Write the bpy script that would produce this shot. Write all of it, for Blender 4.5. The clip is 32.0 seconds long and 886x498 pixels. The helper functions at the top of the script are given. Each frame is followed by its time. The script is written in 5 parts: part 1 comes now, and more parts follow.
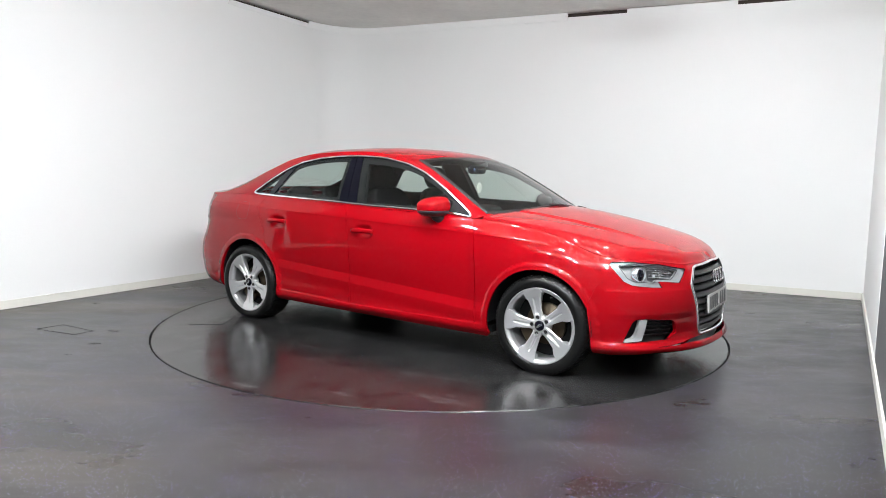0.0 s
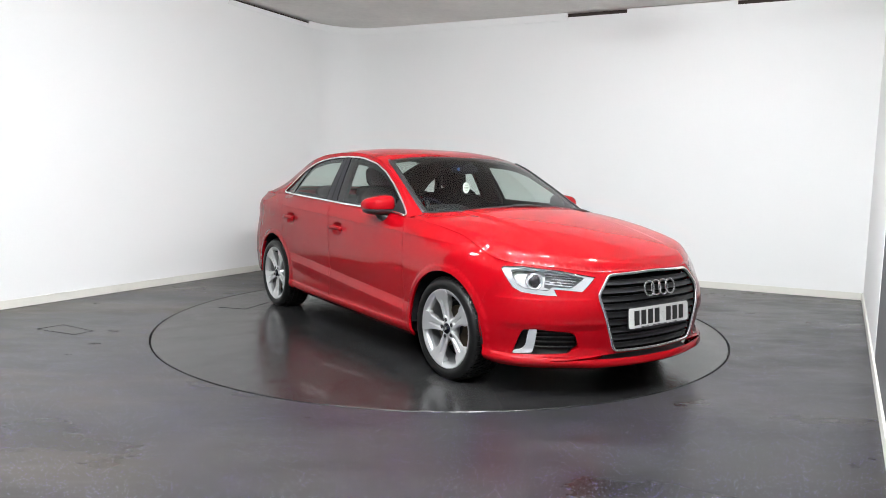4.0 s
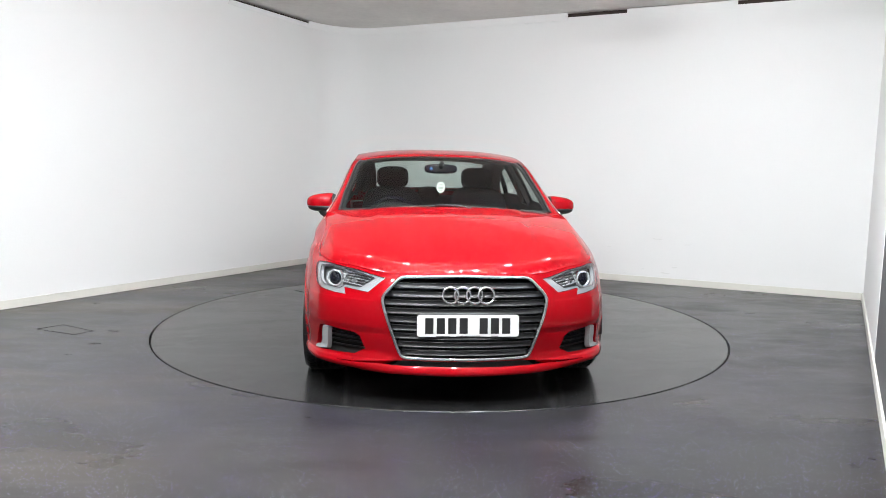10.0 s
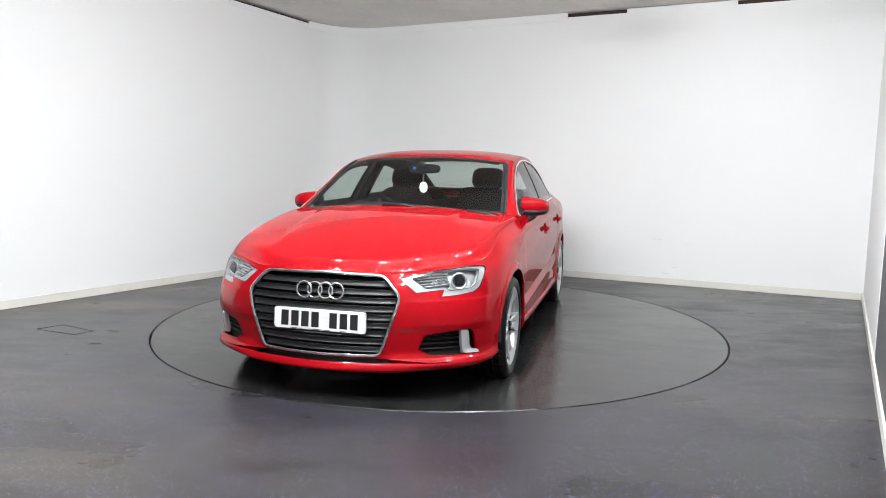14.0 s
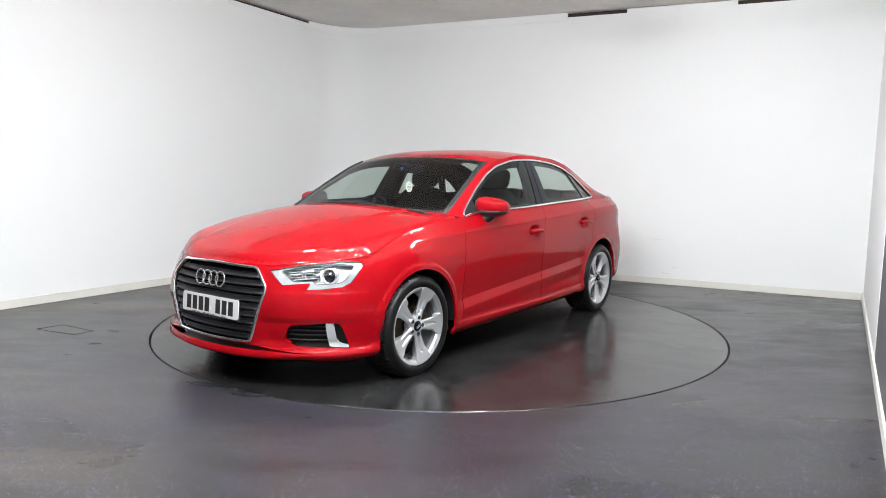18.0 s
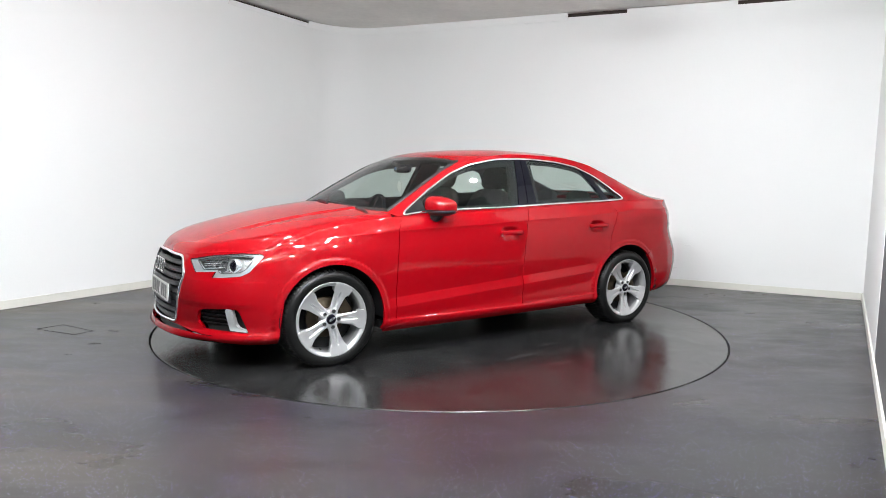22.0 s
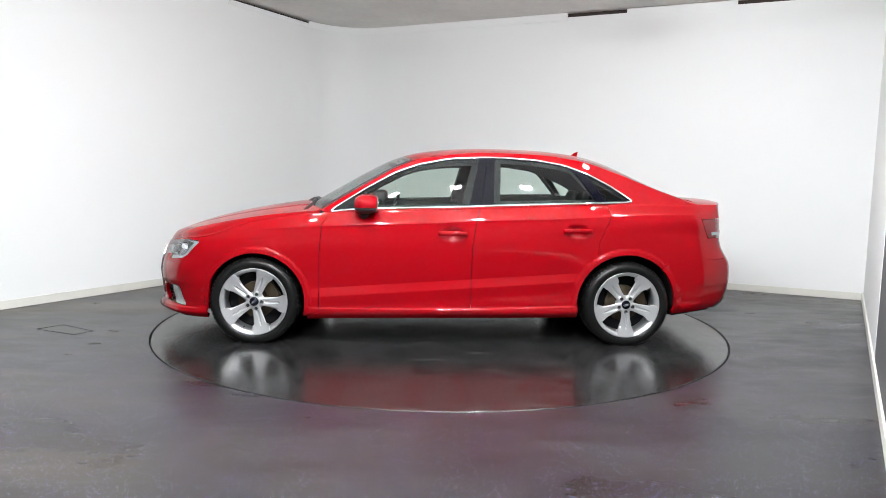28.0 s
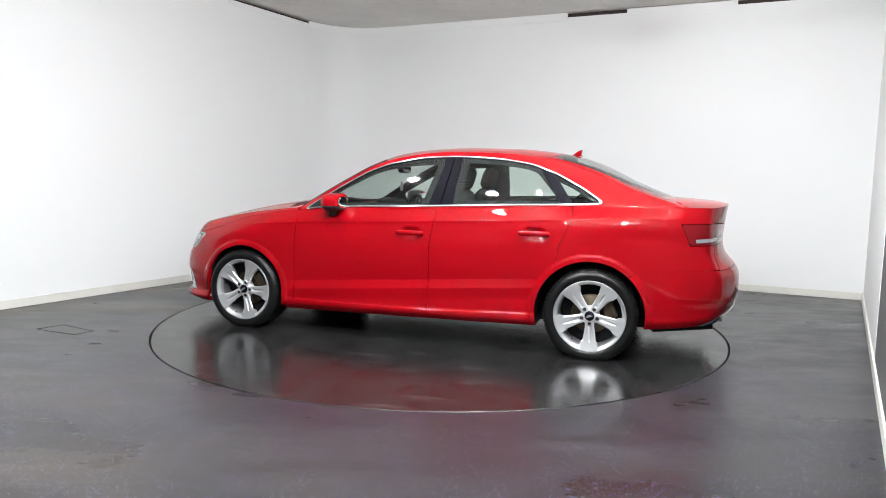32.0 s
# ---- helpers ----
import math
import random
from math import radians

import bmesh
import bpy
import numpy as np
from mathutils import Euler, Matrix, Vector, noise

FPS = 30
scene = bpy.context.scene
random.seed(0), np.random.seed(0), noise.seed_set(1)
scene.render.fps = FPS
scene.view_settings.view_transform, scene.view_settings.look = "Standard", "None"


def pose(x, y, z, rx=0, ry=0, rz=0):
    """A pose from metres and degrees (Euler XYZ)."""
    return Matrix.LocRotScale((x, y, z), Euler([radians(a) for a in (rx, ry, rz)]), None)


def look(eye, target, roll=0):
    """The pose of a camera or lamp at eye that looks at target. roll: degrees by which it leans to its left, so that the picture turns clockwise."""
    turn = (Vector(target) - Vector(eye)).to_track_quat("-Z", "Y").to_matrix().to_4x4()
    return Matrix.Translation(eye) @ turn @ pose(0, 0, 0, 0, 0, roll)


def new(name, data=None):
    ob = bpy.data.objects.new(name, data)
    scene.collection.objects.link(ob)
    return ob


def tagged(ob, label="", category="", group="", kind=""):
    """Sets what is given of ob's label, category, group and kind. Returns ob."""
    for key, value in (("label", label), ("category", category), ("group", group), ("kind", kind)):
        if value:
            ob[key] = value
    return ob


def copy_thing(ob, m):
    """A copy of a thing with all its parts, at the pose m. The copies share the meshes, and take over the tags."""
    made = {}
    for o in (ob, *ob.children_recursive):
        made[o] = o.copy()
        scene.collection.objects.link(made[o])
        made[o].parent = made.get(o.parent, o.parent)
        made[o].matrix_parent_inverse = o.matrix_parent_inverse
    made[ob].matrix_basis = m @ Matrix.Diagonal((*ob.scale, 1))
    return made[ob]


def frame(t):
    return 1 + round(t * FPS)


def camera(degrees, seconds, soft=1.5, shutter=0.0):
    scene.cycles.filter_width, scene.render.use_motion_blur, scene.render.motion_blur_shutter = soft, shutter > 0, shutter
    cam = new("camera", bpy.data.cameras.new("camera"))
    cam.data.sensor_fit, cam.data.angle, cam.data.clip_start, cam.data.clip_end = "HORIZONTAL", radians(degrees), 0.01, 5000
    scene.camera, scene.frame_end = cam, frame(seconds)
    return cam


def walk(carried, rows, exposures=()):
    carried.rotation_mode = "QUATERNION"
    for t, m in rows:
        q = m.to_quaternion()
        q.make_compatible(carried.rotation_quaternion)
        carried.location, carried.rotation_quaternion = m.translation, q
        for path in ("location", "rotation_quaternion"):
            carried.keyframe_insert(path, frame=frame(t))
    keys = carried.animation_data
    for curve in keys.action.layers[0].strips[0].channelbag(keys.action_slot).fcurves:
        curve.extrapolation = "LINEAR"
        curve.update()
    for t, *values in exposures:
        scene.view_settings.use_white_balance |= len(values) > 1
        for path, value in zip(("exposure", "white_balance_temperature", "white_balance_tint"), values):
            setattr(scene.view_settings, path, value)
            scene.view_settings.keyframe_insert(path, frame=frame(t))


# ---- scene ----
# The camera stands still; the turntable and the car on it turn.
EYE = Vector((0.0, -5.529, 1.188))
PAN, PITCH, ROLL = radians(0.134), radians(-6.131), 0.98
AIM = EYE + Vector((math.sin(PAN) * math.cos(PITCH), math.cos(PAN) * math.cos(PITCH), math.sin(PITCH)))
cam = camera(66.58, 32.0, soft=0.6)
walk(cam, [(0.0, look(EYE, AIM, ROLL)), (32.0, look(EYE, AIM, ROLL))])

# Turn of the table: degrees at the start and per second.
TURN_START, TURN_RATE = -34.02, -5.132

# ---- world: a closed room, so only a faint ambient ----
world = bpy.data.worlds.new("world")
world.use_nodes = True
world.node_tree.nodes["Background"].inputs[0].default_value = (0.75, 0.77, 0.8, 1)
world.node_tree.nodes["Background"].inputs[1].default_value = 0.05
scene.world = world
scene.view_settings.exposure = 0.0
LIGHT = 662.0


# ---- materials ----
def nodes_of(name):
    m = bpy.data.materials.new(name)
    m.use_nodes = True
    nt = m.node_tree
    return m, nt, nt.nodes["Principled BSDF"]


def noise_node(nt, scale, detail=4.0, rough=0.55, coords="Object", stretch=(1, 1, 1)):
    tc = nt.nodes.new("ShaderNodeTexCoord")
    mp = nt.nodes.new("ShaderNodeMapping")
    mp.inputs["Scale"].default_value = stretch
    n = nt.nodes.new("ShaderNodeTexNoise")
    n.inputs["Scale"].default_value = scale
    n.inputs["Detail"].default_value = detail
    n.inputs["Roughness"].default_value = rough
    nt.links.new(tc.outputs[coords], mp.inputs["Vector"])
    nt.links.new(mp.outputs["Vector"], n.inputs["Vector"])
    return n


def ramp(nt, source, lo, hi, a, b):
    r = nt.nodes.new("ShaderNodeMapRange")
    r.inputs["From Min"].default_value, r.inputs["From Max"].default_value = lo, hi
    r.inputs["To Min"].default_value, r.inputs["To Max"].default_value = a, b
    nt.links.new(source, r.inputs["Value"])
    return r.outputs["Result"]


def mixed(nt, factor, a, b):
    m = nt.nodes.new("ShaderNodeMix")
    m.data_type = "RGBA"
    for sock, v in ((m.inputs[6], a), (m.inputs[7], b)):
        if isinstance(v, tuple):
            sock.default_value = (*v[:3], 1)
        else:
            nt.links.new(v, sock)
    if isinstance(factor, (int, float)):
        m.inputs[0].default_value = factor
    else:
        nt.links.new(factor, m.inputs[0])
    return m.outputs[2]


def bump(nt, bsdf, height, strength, distance):
    b = nt.nodes.new("ShaderNodeBump")
    b.inputs["Strength"].default_value, b.inputs["Distance"].default_value = strength, distance
    nt.links.new(height, b.inputs["Height"])
    nt.links.new(b.outputs["Normal"], bsdf.inputs["Normal"])


def plain(name, color, rough=0.5, metal=0.0, coat=0.0, vary=0.12, grain=40.0, relief=0.0, patch=3.0):
    """A surface with two scales of variation in colour and gloss, and fine relief."""
    m, nt, b = nodes_of(name)
    fine, broad = noise_node(nt, grain), noise_node(nt, patch)
    dark = tuple(c * (1 - vary) for c in color)
    lite = tuple(min(1.0, c * (1 + vary)) for c in color)
    f = nt.nodes.new("ShaderNodeMath")
    f.operation = "MULTIPLY_ADD"
    nt.links.new(fine.outputs["Fac"], f.inputs[0])
    f.inputs[1].default_value = 0.5
    nt.links.new(ramp(nt, broad.outputs["Fac"], 0.3, 0.7, 0.0, 0.5), f.inputs[2])
    nt.links.new(mixed(nt, f.outputs[0], dark, lite), b.inputs["Base Color"])
    nt.links.new(ramp(nt, broad.outputs["Fac"], 0.3, 0.7, rough * 0.88, min(1, rough * 1.12)), b.inputs["Roughness"])
    b.inputs["Metallic"].default_value = metal
    b.inputs["Coat Weight"].default_value = coat
    b.inputs["Coat Roughness"].default_value = 0.04
    if relief:
        bump(nt, b, fine.outputs["Fac"], 0.4, relief)
    return m


def glass(name, tint):
    """A pane: tinted clear sheet with mirror gloss by Fresnel."""
    m, nt, b = nodes_of(name)
    nt.nodes.remove(b)
    out = nt.nodes["Material Output"]
    tr = nt.nodes.new("ShaderNodeBsdfTransparent")
    tr.inputs[0].default_value = (*tint, 1)
    gl = nt.nodes.new("ShaderNodeBsdfGlossy")
    gl.inputs["Roughness"].default_value = 0.015
    lw = nt.nodes.new("ShaderNodeLayerWeight")
    lw.inputs["Blend"].default_value = 0.5
    pw = nt.nodes.new("ShaderNodeMath")
    pw.operation = "POWER"
    nt.links.new(lw.outputs["Facing"], pw.inputs[0])
    pw.inputs[1].default_value = 5.0
    ma = nt.nodes.new("ShaderNodeMath")
    ma.operation = "MULTIPLY_ADD"
    nt.links.new(pw.outputs[0], ma.inputs[0])
    ma.inputs[1].default_value, ma.inputs[2].default_value = 0.90, 0.05
    mx = nt.nodes.new("ShaderNodeMixShader")
    nt.links.new(ma.outputs[0], mx.inputs[0])
    nt.links.new(tr.outputs[0], mx.inputs[1])
    nt.links.new(gl.outputs[0], mx.inputs[2])
    nt.links.new(mx.outputs[0], out.inputs["Surface"])
    return m


def product(nt, a, b):
    m = nt.nodes.new("ShaderNodeMath")
    m.operation = "MULTIPLY"
    nt.links.new(a, m.inputs[0])
    nt.links.new(b, m.inputs[1])
    return m.outputs[0]


def floor_material(name, smears, gloss, stains):
    """Dark grey safety vinyl: satin gloss, fine coloured flecks, dried wipe marks and tan streaks."""
    m, nt, b = nodes_of(name)
    broad = noise_node(nt, 1.1, 5, 0.6, stretch=smears)
    mid = noise_node(nt, 4.5, 4, 0.6, stretch=smears)
    tc = nt.nodes.new("ShaderNodeTexCoord")
    vor = nt.nodes.new("ShaderNodeTexVoronoi")
    vor.inputs["Scale"].default_value = 150
    nt.links.new(tc.outputs["Object"], vor.inputs["Vector"])
    fleck = ramp(nt, vor.outputs["Distance"], 0.22, 0.32, 1, 0)
    sep = nt.nodes.new("ShaderNodeSeparateColor")
    nt.links.new(vor.outputs["Color"], sep.inputs[0])
    crowd = noise_node(nt, 7.0, 3, 0.6)
    pick = nt.nodes.new("ShaderNodeMath")
    pick.operation = "GREATER_THAN"
    nt.links.new(sep.outputs[0], pick.inputs[0])
    nt.links.new(ramp(nt, crowd.outputs["Fac"], 0.35, 0.65, 0.94 if stains else 0.998, 0.70 if stains else 0.985), pick.inputs[1])
    hue = mixed(nt, ramp(nt, sep.outputs[1], 0.4, 0.6, 0, 1), (0.50, 0.50, 0.68), (0.27, 0.18, 0.68))
    wipe = noise_node(nt, 1.5 if stains else 2.4, 7, 0.64, stretch=smears)
    rust = noise_node(nt, 0.8, 5, 0.6, stretch=(smears[0] * 0.7, smears[1] * 1.7, 1))
    line = noise_node(nt, 3.0, 3, 0.5, stretch=(smears[0] * 0.5, smears[1] * 3.5, 1))
    # the worst of the stains lie on one side of the room
    pos = nt.nodes.new("ShaderNodeSeparateXYZ")
    nt.links.new(tc.outputs["Object"], pos.inputs[0])
    where = ramp(nt, pos.outputs["X"], -0.9, -2.3, 0.10, 0.70) if stains else ramp(nt, pos.outputs["X"], -9, 9, 0.16, 0.16)
    marks = product(nt, ramp(nt, wipe.outputs["Fac"], 0.480, 0.560, 0, 1.0), where)
    base = mixed(nt, ramp(nt, broad.outputs["Fac"], 0.3, 0.7, 0, 1), (0.011, 0.0106, 0.0114) if stains else (0.007, 0.0068, 0.0073), (0.019, 0.0184, 0.019) if stains else (0.012, 0.0116, 0.012))
    if stains:
        base = mixed(nt, marks, base, (0.072, 0.072, 0.077))
        base = mixed(nt, product(nt, ramp(nt, rust.outputs["Fac"], 0.48, 0.60, 0, 0.95), where), base, (0.078, 0.061, 0.044))
        film = ramp(nt, wipe.outputs["Fac"], 0.45, 0.62, 0.0, 0.12)
    else:
        # a dusty film with damp patches where the table was wiped clean
        blot = noise_node(nt, 8.5, 2.0, 0.5, stretch=(1.0, 0.6, 1))
        dry = ramp(nt, blot.outputs["Fac"], 0.375, 0.425, 0, 1)
        patch = ramp(nt, wipe.outputs["Fac"], 0.40, 0.55, 0.3, 1)
        dry = product(nt, dry, patch)
        base = mixed(nt, dry, base, (0.019, 0.0186, 0.0188))
        film = ramp(nt, dry, 0, 1, 0.0, 0.055)
    base = mixed(nt, ramp(nt, mid.outputs["Fac"], 0.5, 0.72, 0, 0.5 if stains else 0.2), base, (0.024, 0.0225, 0.022))
    streak = ramp(nt, line.outputs["Fac"], 0.62, 0.72, 0, 0.5)
    base = mixed(nt, product(nt, streak, where) if stains else streak, base, (0.10, 0.097, 0.097))
    nt.links.new(mixed(nt, product(nt, fleck, pick.outputs[0]), base, hue), b.inputs["Base Color"])
    r = nt.nodes.new("ShaderNodeMath")
    r.operation = "ADD"
    nt.links.new(film, r.inputs[0])
    nt.links.new(ramp(nt, broad.outputs["Fac"], 0.3, 0.7, gloss, gloss + 0.07), r.inputs[1])
    nt.links.new(r.outputs[0], b.inputs["Roughness"])
    b.inputs["Specular IOR Level"].default_value = 0.34 if stains else 0.40
    fine = noise_node(nt, 160, 2)
    bump(nt, b, fine.outputs["Fac"], 0.10, 0.002)
    return m


RED = plain("red_paint", (0.273, 0.0012, 0.0046), 0.5, coat=0.74, vary=0.03, grain=300, patch=1.5)
RED.node_tree.nodes["Principled BSDF"].inputs["Specular IOR Level"].default_value = 0.0
RED.node_tree.nodes["Principled BSDF"].inputs["Coat Roughness"].default_value = 0.02
WHITE_WALL = plain("white_wall_paint", (0.86, 0.86, 0.855), 0.55, vary=0.02, grain=60, relief=0.002, patch=0.6)
# for unseen walls near the camera, dark so the car's flanks reflect little
DARK_WALL = plain("dark_unseen_wall", (0.10, 0.10, 0.104), 0.7, vary=0.08, grain=60, relief=0.002, patch=0.6)
CREAM = plain("cream_gloss_paint", (0.74, 0.725, 0.67), 0.35, vary=0.08, grain=25, patch=2.5)
CONCRETE = plain("ceiling_concrete", (0.80, 0.785, 0.75), 0.85, vary=0.16, grain=14, relief=0.006, patch=1.3)
GAP = plain("dark_gap", (0.05, 0.035, 0.03), 0.9, vary=0.3, grain=20)
FLOOR = floor_material("floor_vinyl", (0.62, 1.45, 1), 0.25, True)
TABLE = floor_material("turntable_vinyl", (1.5, 0.6, 1), 0.13, False)
SEAM = plain("black_seam", (0.008, 0.008, 0.008), 0.6)
RUBBER = plain("tyre_rubber", (0.006, 0.006, 0.006), 0.33, vary=0.2, grain=60, relief=0.001)
RUBBER.node_tree.nodes["Principled BSDF"].inputs["Specular IOR Level"].default_value = 0.25
ALLOY = plain("alloy_silver", (0.72, 0.72, 0.73), 0.30, metal=0.75, coat=0.3, vary=0.05, grain=120)
ALLOY_FACE = plain("alloy_face", (0.62, 0.62, 0.63), 0.30, metal=0.75, coat=0.3, vary=0.05, grain=120)
ALLOY_DARK = plain("alloy_barrel", (0.46, 0.46, 0.47), 0.36, metal=0.75, vary=0.1)
STEEL = plain("disc_steel", (0.075, 0.056, 0.036), 0.45, metal=0.7, vary=0.25, grain=25)
CHROME = plain("chrome", (0.88, 0.88, 0.89), 0.07, metal=1.0, vary=0.02)
SATIN = plain("satin_silver", (0.52, 0.525, 0.535), 0.26, metal=0.45, vary=0.04)
GLOSS_BLACK = plain("gloss_black", (0.003, 0.003, 0.007), 0.03, vary=0.1)
GLOSS_BLACK.node_tree.nodes["Principled BSDF"].inputs["Specular IOR Level"].default_value = 0.22
TRIM = plain("black_plastic", (0.016, 0.016, 0.017), 0.42, vary=0.15, grain=200, relief=0.0005)
CABIN = plain("dark_cabin_plastic", (0.011, 0.011, 0.012), 0.7, vary=0.15, grain=120, relief=0.0006)
CLOTH = plain("dark_seat_cloth", (0.007, 0.007, 0.008), 0.9, vary=0.25, grain=260, relief=0.001)
LINING = plain("grey_headlining", (0.055, 0.054, 0.051), 0.9, vary=0.08, grain=200)
PANE = glass("clear_pane", (0.78, 0.86, 0.82))
SCREEN = glass("windscreen_pane", (0.76, 0.83, 0.80))
for soft in (CABIN, CLOTH):
    soft.node_tree.nodes["Principled BSDF"].inputs["Specular IOR Level"].default_value = 0.15
GRILLE_BLACK = plain("grille_black", (0.008, 0.008, 0.009), 0.40, vary=0.1)
PIT = plain("grille_pit", (0.002, 0.002, 0.002), 0.9)
LAMP_DARK = plain("lamp_inner_grey", (0.15, 0.15, 0.155), 0.25, metal=0.5, vary=0.2)
LENS = glass("lamp_lens", (0.93, 0.94, 0.95))
RED_LENS = plain("red_lamp_lens", (0.17, 0.003, 0.006), 0.10, coat=0.3, vary=0.1)
LAMP_SILVER = plain("lamp_reflector", (0.78, 0.80, 0.82), 0.18, metal=0.75, vary=0.06)
LAMP_GREY = plain("lamp_housing", (0.52, 0.525, 0.53), 0.26, metal=0.45, vary=0.15)
LED = plain("frosted_light_strip", (0.44, 0.452, 0.465), 0.18, metal=0.4, vary=0.05)
PLATE = plain("white_plate", (0.62, 0.62, 0.605), 0.25, vary=0.03)
JOINT = plain("vinyl_joint", (0.016, 0.016, 0.016), 0.5)
INK = plain("black_ink", (0.01, 0.01, 0.01), 0.4)
TAG = plain("white_card", (0.75, 0.76, 0.70), 0.6, vary=0.05)


def glowing(name, color, strength):
    m, nt, b = nodes_of(name)
    b.inputs["Base Color"].default_value = (0.8, 0.8, 0.8, 1)
    b.inputs["Emission Color"].default_value = (*color, 1)
    b.inputs["Emission Strength"].default_value = strength
    return m


DIFFUSER = glowing("light_diffuser", (0.940, 0.980, 1.003), LIGHT)
DIFFUSER_STRONG = glowing("bright_light_diffuser", (0.940, 0.980, 1.003), LIGHT * 1.9)


# ---- mesh helpers ----
def mesh_of(name, verts, faces, material, normals=None, smooth=True):
    me = bpy.data.meshes.new(name)
    me.from_pydata([tuple(v) for v in verts], [], [tuple(f) for f in faces])
    me.materials.append(material)
    if smooth:
        me.polygons.foreach_set("use_smooth", [True] * len(me.polygons))
    me.update()
    if normals is not None:
        me.normals_split_custom_set_from_vertices([tuple(n) for n in normals])
    return me


def part(name, bm, material, parent, label=""):
    """Links a bmesh, or a mesh, as one object under a thing or a part."""
    if isinstance(bm, bmesh.types.BMesh):
        me = bpy.data.meshes.new(name)
        bm.to_mesh(me)
        bm.free()
        me.materials.append(material)
    else:
        me = bm
    ob = new(name, me)
    ob.parent = parent
    if label:
        tagged(ob, label)
    return ob


def box(x0, x1, y0, y1, z0, z1, bevel=0.0, seg=2):
    bm = bmesh.new()
    bmesh.ops.create_cube(bm, size=1, matrix=Matrix.Translation(((x0 + x1) / 2, (y0 + y1) / 2, (z0 + z1) / 2)) @ Matrix.Diagonal((x1 - x0, y1 - y0, z1 - z0, 1)))
    if bevel:
        bmesh.ops.bevel(bm, geom=bm.edges[:], offset=bevel, segments=seg, profile=0.6, affect="EDGES")
        for f in bm.faces:
            f.smooth = True
    return bm


def moved(bm, m):
    bmesh.ops.transform(bm, matrix=m, verts=bm.verts)
    return bm


def joined(*parts):
    out = bmesh.new()
    for b in parts:
        me = bpy.data.meshes.new("piece")
        b.to_mesh(me)
        b.free()
        out.from_mesh(me)
        bpy.data.meshes.remove(me)
    return out


def lathe(profile, n=64, closed=False, arc=(0.0, 2 * math.pi)):
    """Turns (radius, height) pairs round the z axis."""
    bm = bmesh.new()
    full = abs(arc[1] - arc[0] - 2 * math.pi) < 1e-6
    steps = n if full else n + 1
    rings = []
    for i in range(steps):
        a = arc[0] + (arc[1] - arc[0]) * i / n
        rings.append([bm.verts.new((r * math.cos(a), r * math.sin(a), h)) for r, h in profile])
    k = len(profile)
    for i in range(n):
        p, q = rings[i], rings[(i + 1) % steps]
        for j in range(k if closed else k - 1):
            a, b, c, d = p[j], q[j], q[(j + 1) % k], p[(j + 1) % k]
            try:
                f = bm.faces.new((a, b, c, d))
                f.smooth = True
            except ValueError:
                pass
    bmesh.ops.remove_doubles(bm, verts=bm.verts, dist=1e-5)
    bmesh.ops.recalc_face_normals(bm, faces=bm.faces)
    return bm


def prism(points, z0, z1, bevel=0.0, seg=2):
    """A flat outline made solid between two heights."""
    bm = bmesh.new()
    lo = [bm.verts.new((x, y, z0)) for x, y in points]
    hi = [bm.verts.new((x, y, z1)) for x, y in points]
    n = len(points)
    bm.faces.new(list(reversed(lo)))
    top = bm.faces.new(hi)
    for i in range(n):
        bm.faces.new((lo[i], lo[(i + 1) % n], hi[(i + 1) % n], hi[i]))
    bmesh.ops.recalc_face_normals(bm, faces=bm.faces)
    if bevel:
        bmesh.ops.bevel(bm, geom=list(top.edges), offset=bevel, segments=seg, profile=0.6, affect="EDGES")
    return bm


def sweep(path, sides, section, closed=False):
    """Carries a section (across, out) along a path; sides: the outward direction at each point."""
    path = [Vector(p) for p in path]
    n, k = len(path), len(section)
    verts, faces = [], []
    for i, p in enumerate(path):
        a = path[(i - 1) % n] if closed or i else path[0]
        b = path[(i + 1) % n] if closed or i < n - 1 else path[-1]
        t = (b - a).normalized()
        o = Vector(sides[i])
        o = (o - t * o.dot(t)).normalized()
        w = t.cross(o)
        verts += [p + w * c + o * h for c, h in section]
    for i in range(n if closed else n - 1):
        j = (i + 1) % n
        for c in range(k):
            d = (c + 1) % k
            faces.append((i * k + c, j * k + c, j * k + d, i * k + d))
    if not closed:
        faces += [tuple(range(k))[::-1], tuple((n - 1) * k + c for c in range(k))]
    bm = bmesh.new()
    vs = [bm.verts.new(v) for v in verts]
    for f in faces:
        bm.faces.new([vs[i] for i in f]).smooth = True
    bmesh.ops.recalc_face_normals(bm, faces=bm.faces)
    return bm


def strip(w, h, r=0.3):
    """A rounded flat section, w across and h proud."""
    return [(-w / 2, -h), (-w / 2, h * (1 - r)), (-w / 2 + h * r, h), (w / 2 - h * r, h), (w / 2, h * (1 - r)), (w / 2, -h)]


def rod(r, n=8):
    return [(r * math.cos(2 * math.pi * i / n), r * math.sin(2 * math.pi * i / n)) for i in range(n)]


def tube_between(points, r, n=8):
    pts = [Vector(p) for p in points]
    ups = []
    for i in range(len(pts)):
        t = (pts[min(i + 1, len(pts) - 1)] - pts[max(i - 1, 0)]).normalized()
        ups.append(t.orthogonal() if abs(t.z) > 0.9 else Vector((0, 0, 1)))
    return sweep(pts, ups, rod(r, n))


def thing(name, label, category, loc=(0, 0, 0), group="", kind=""):
    ob = new(name)
    ob.location = loc
    ob.empty_display_size = 0.1
    return tagged(ob, label, category, group, kind)


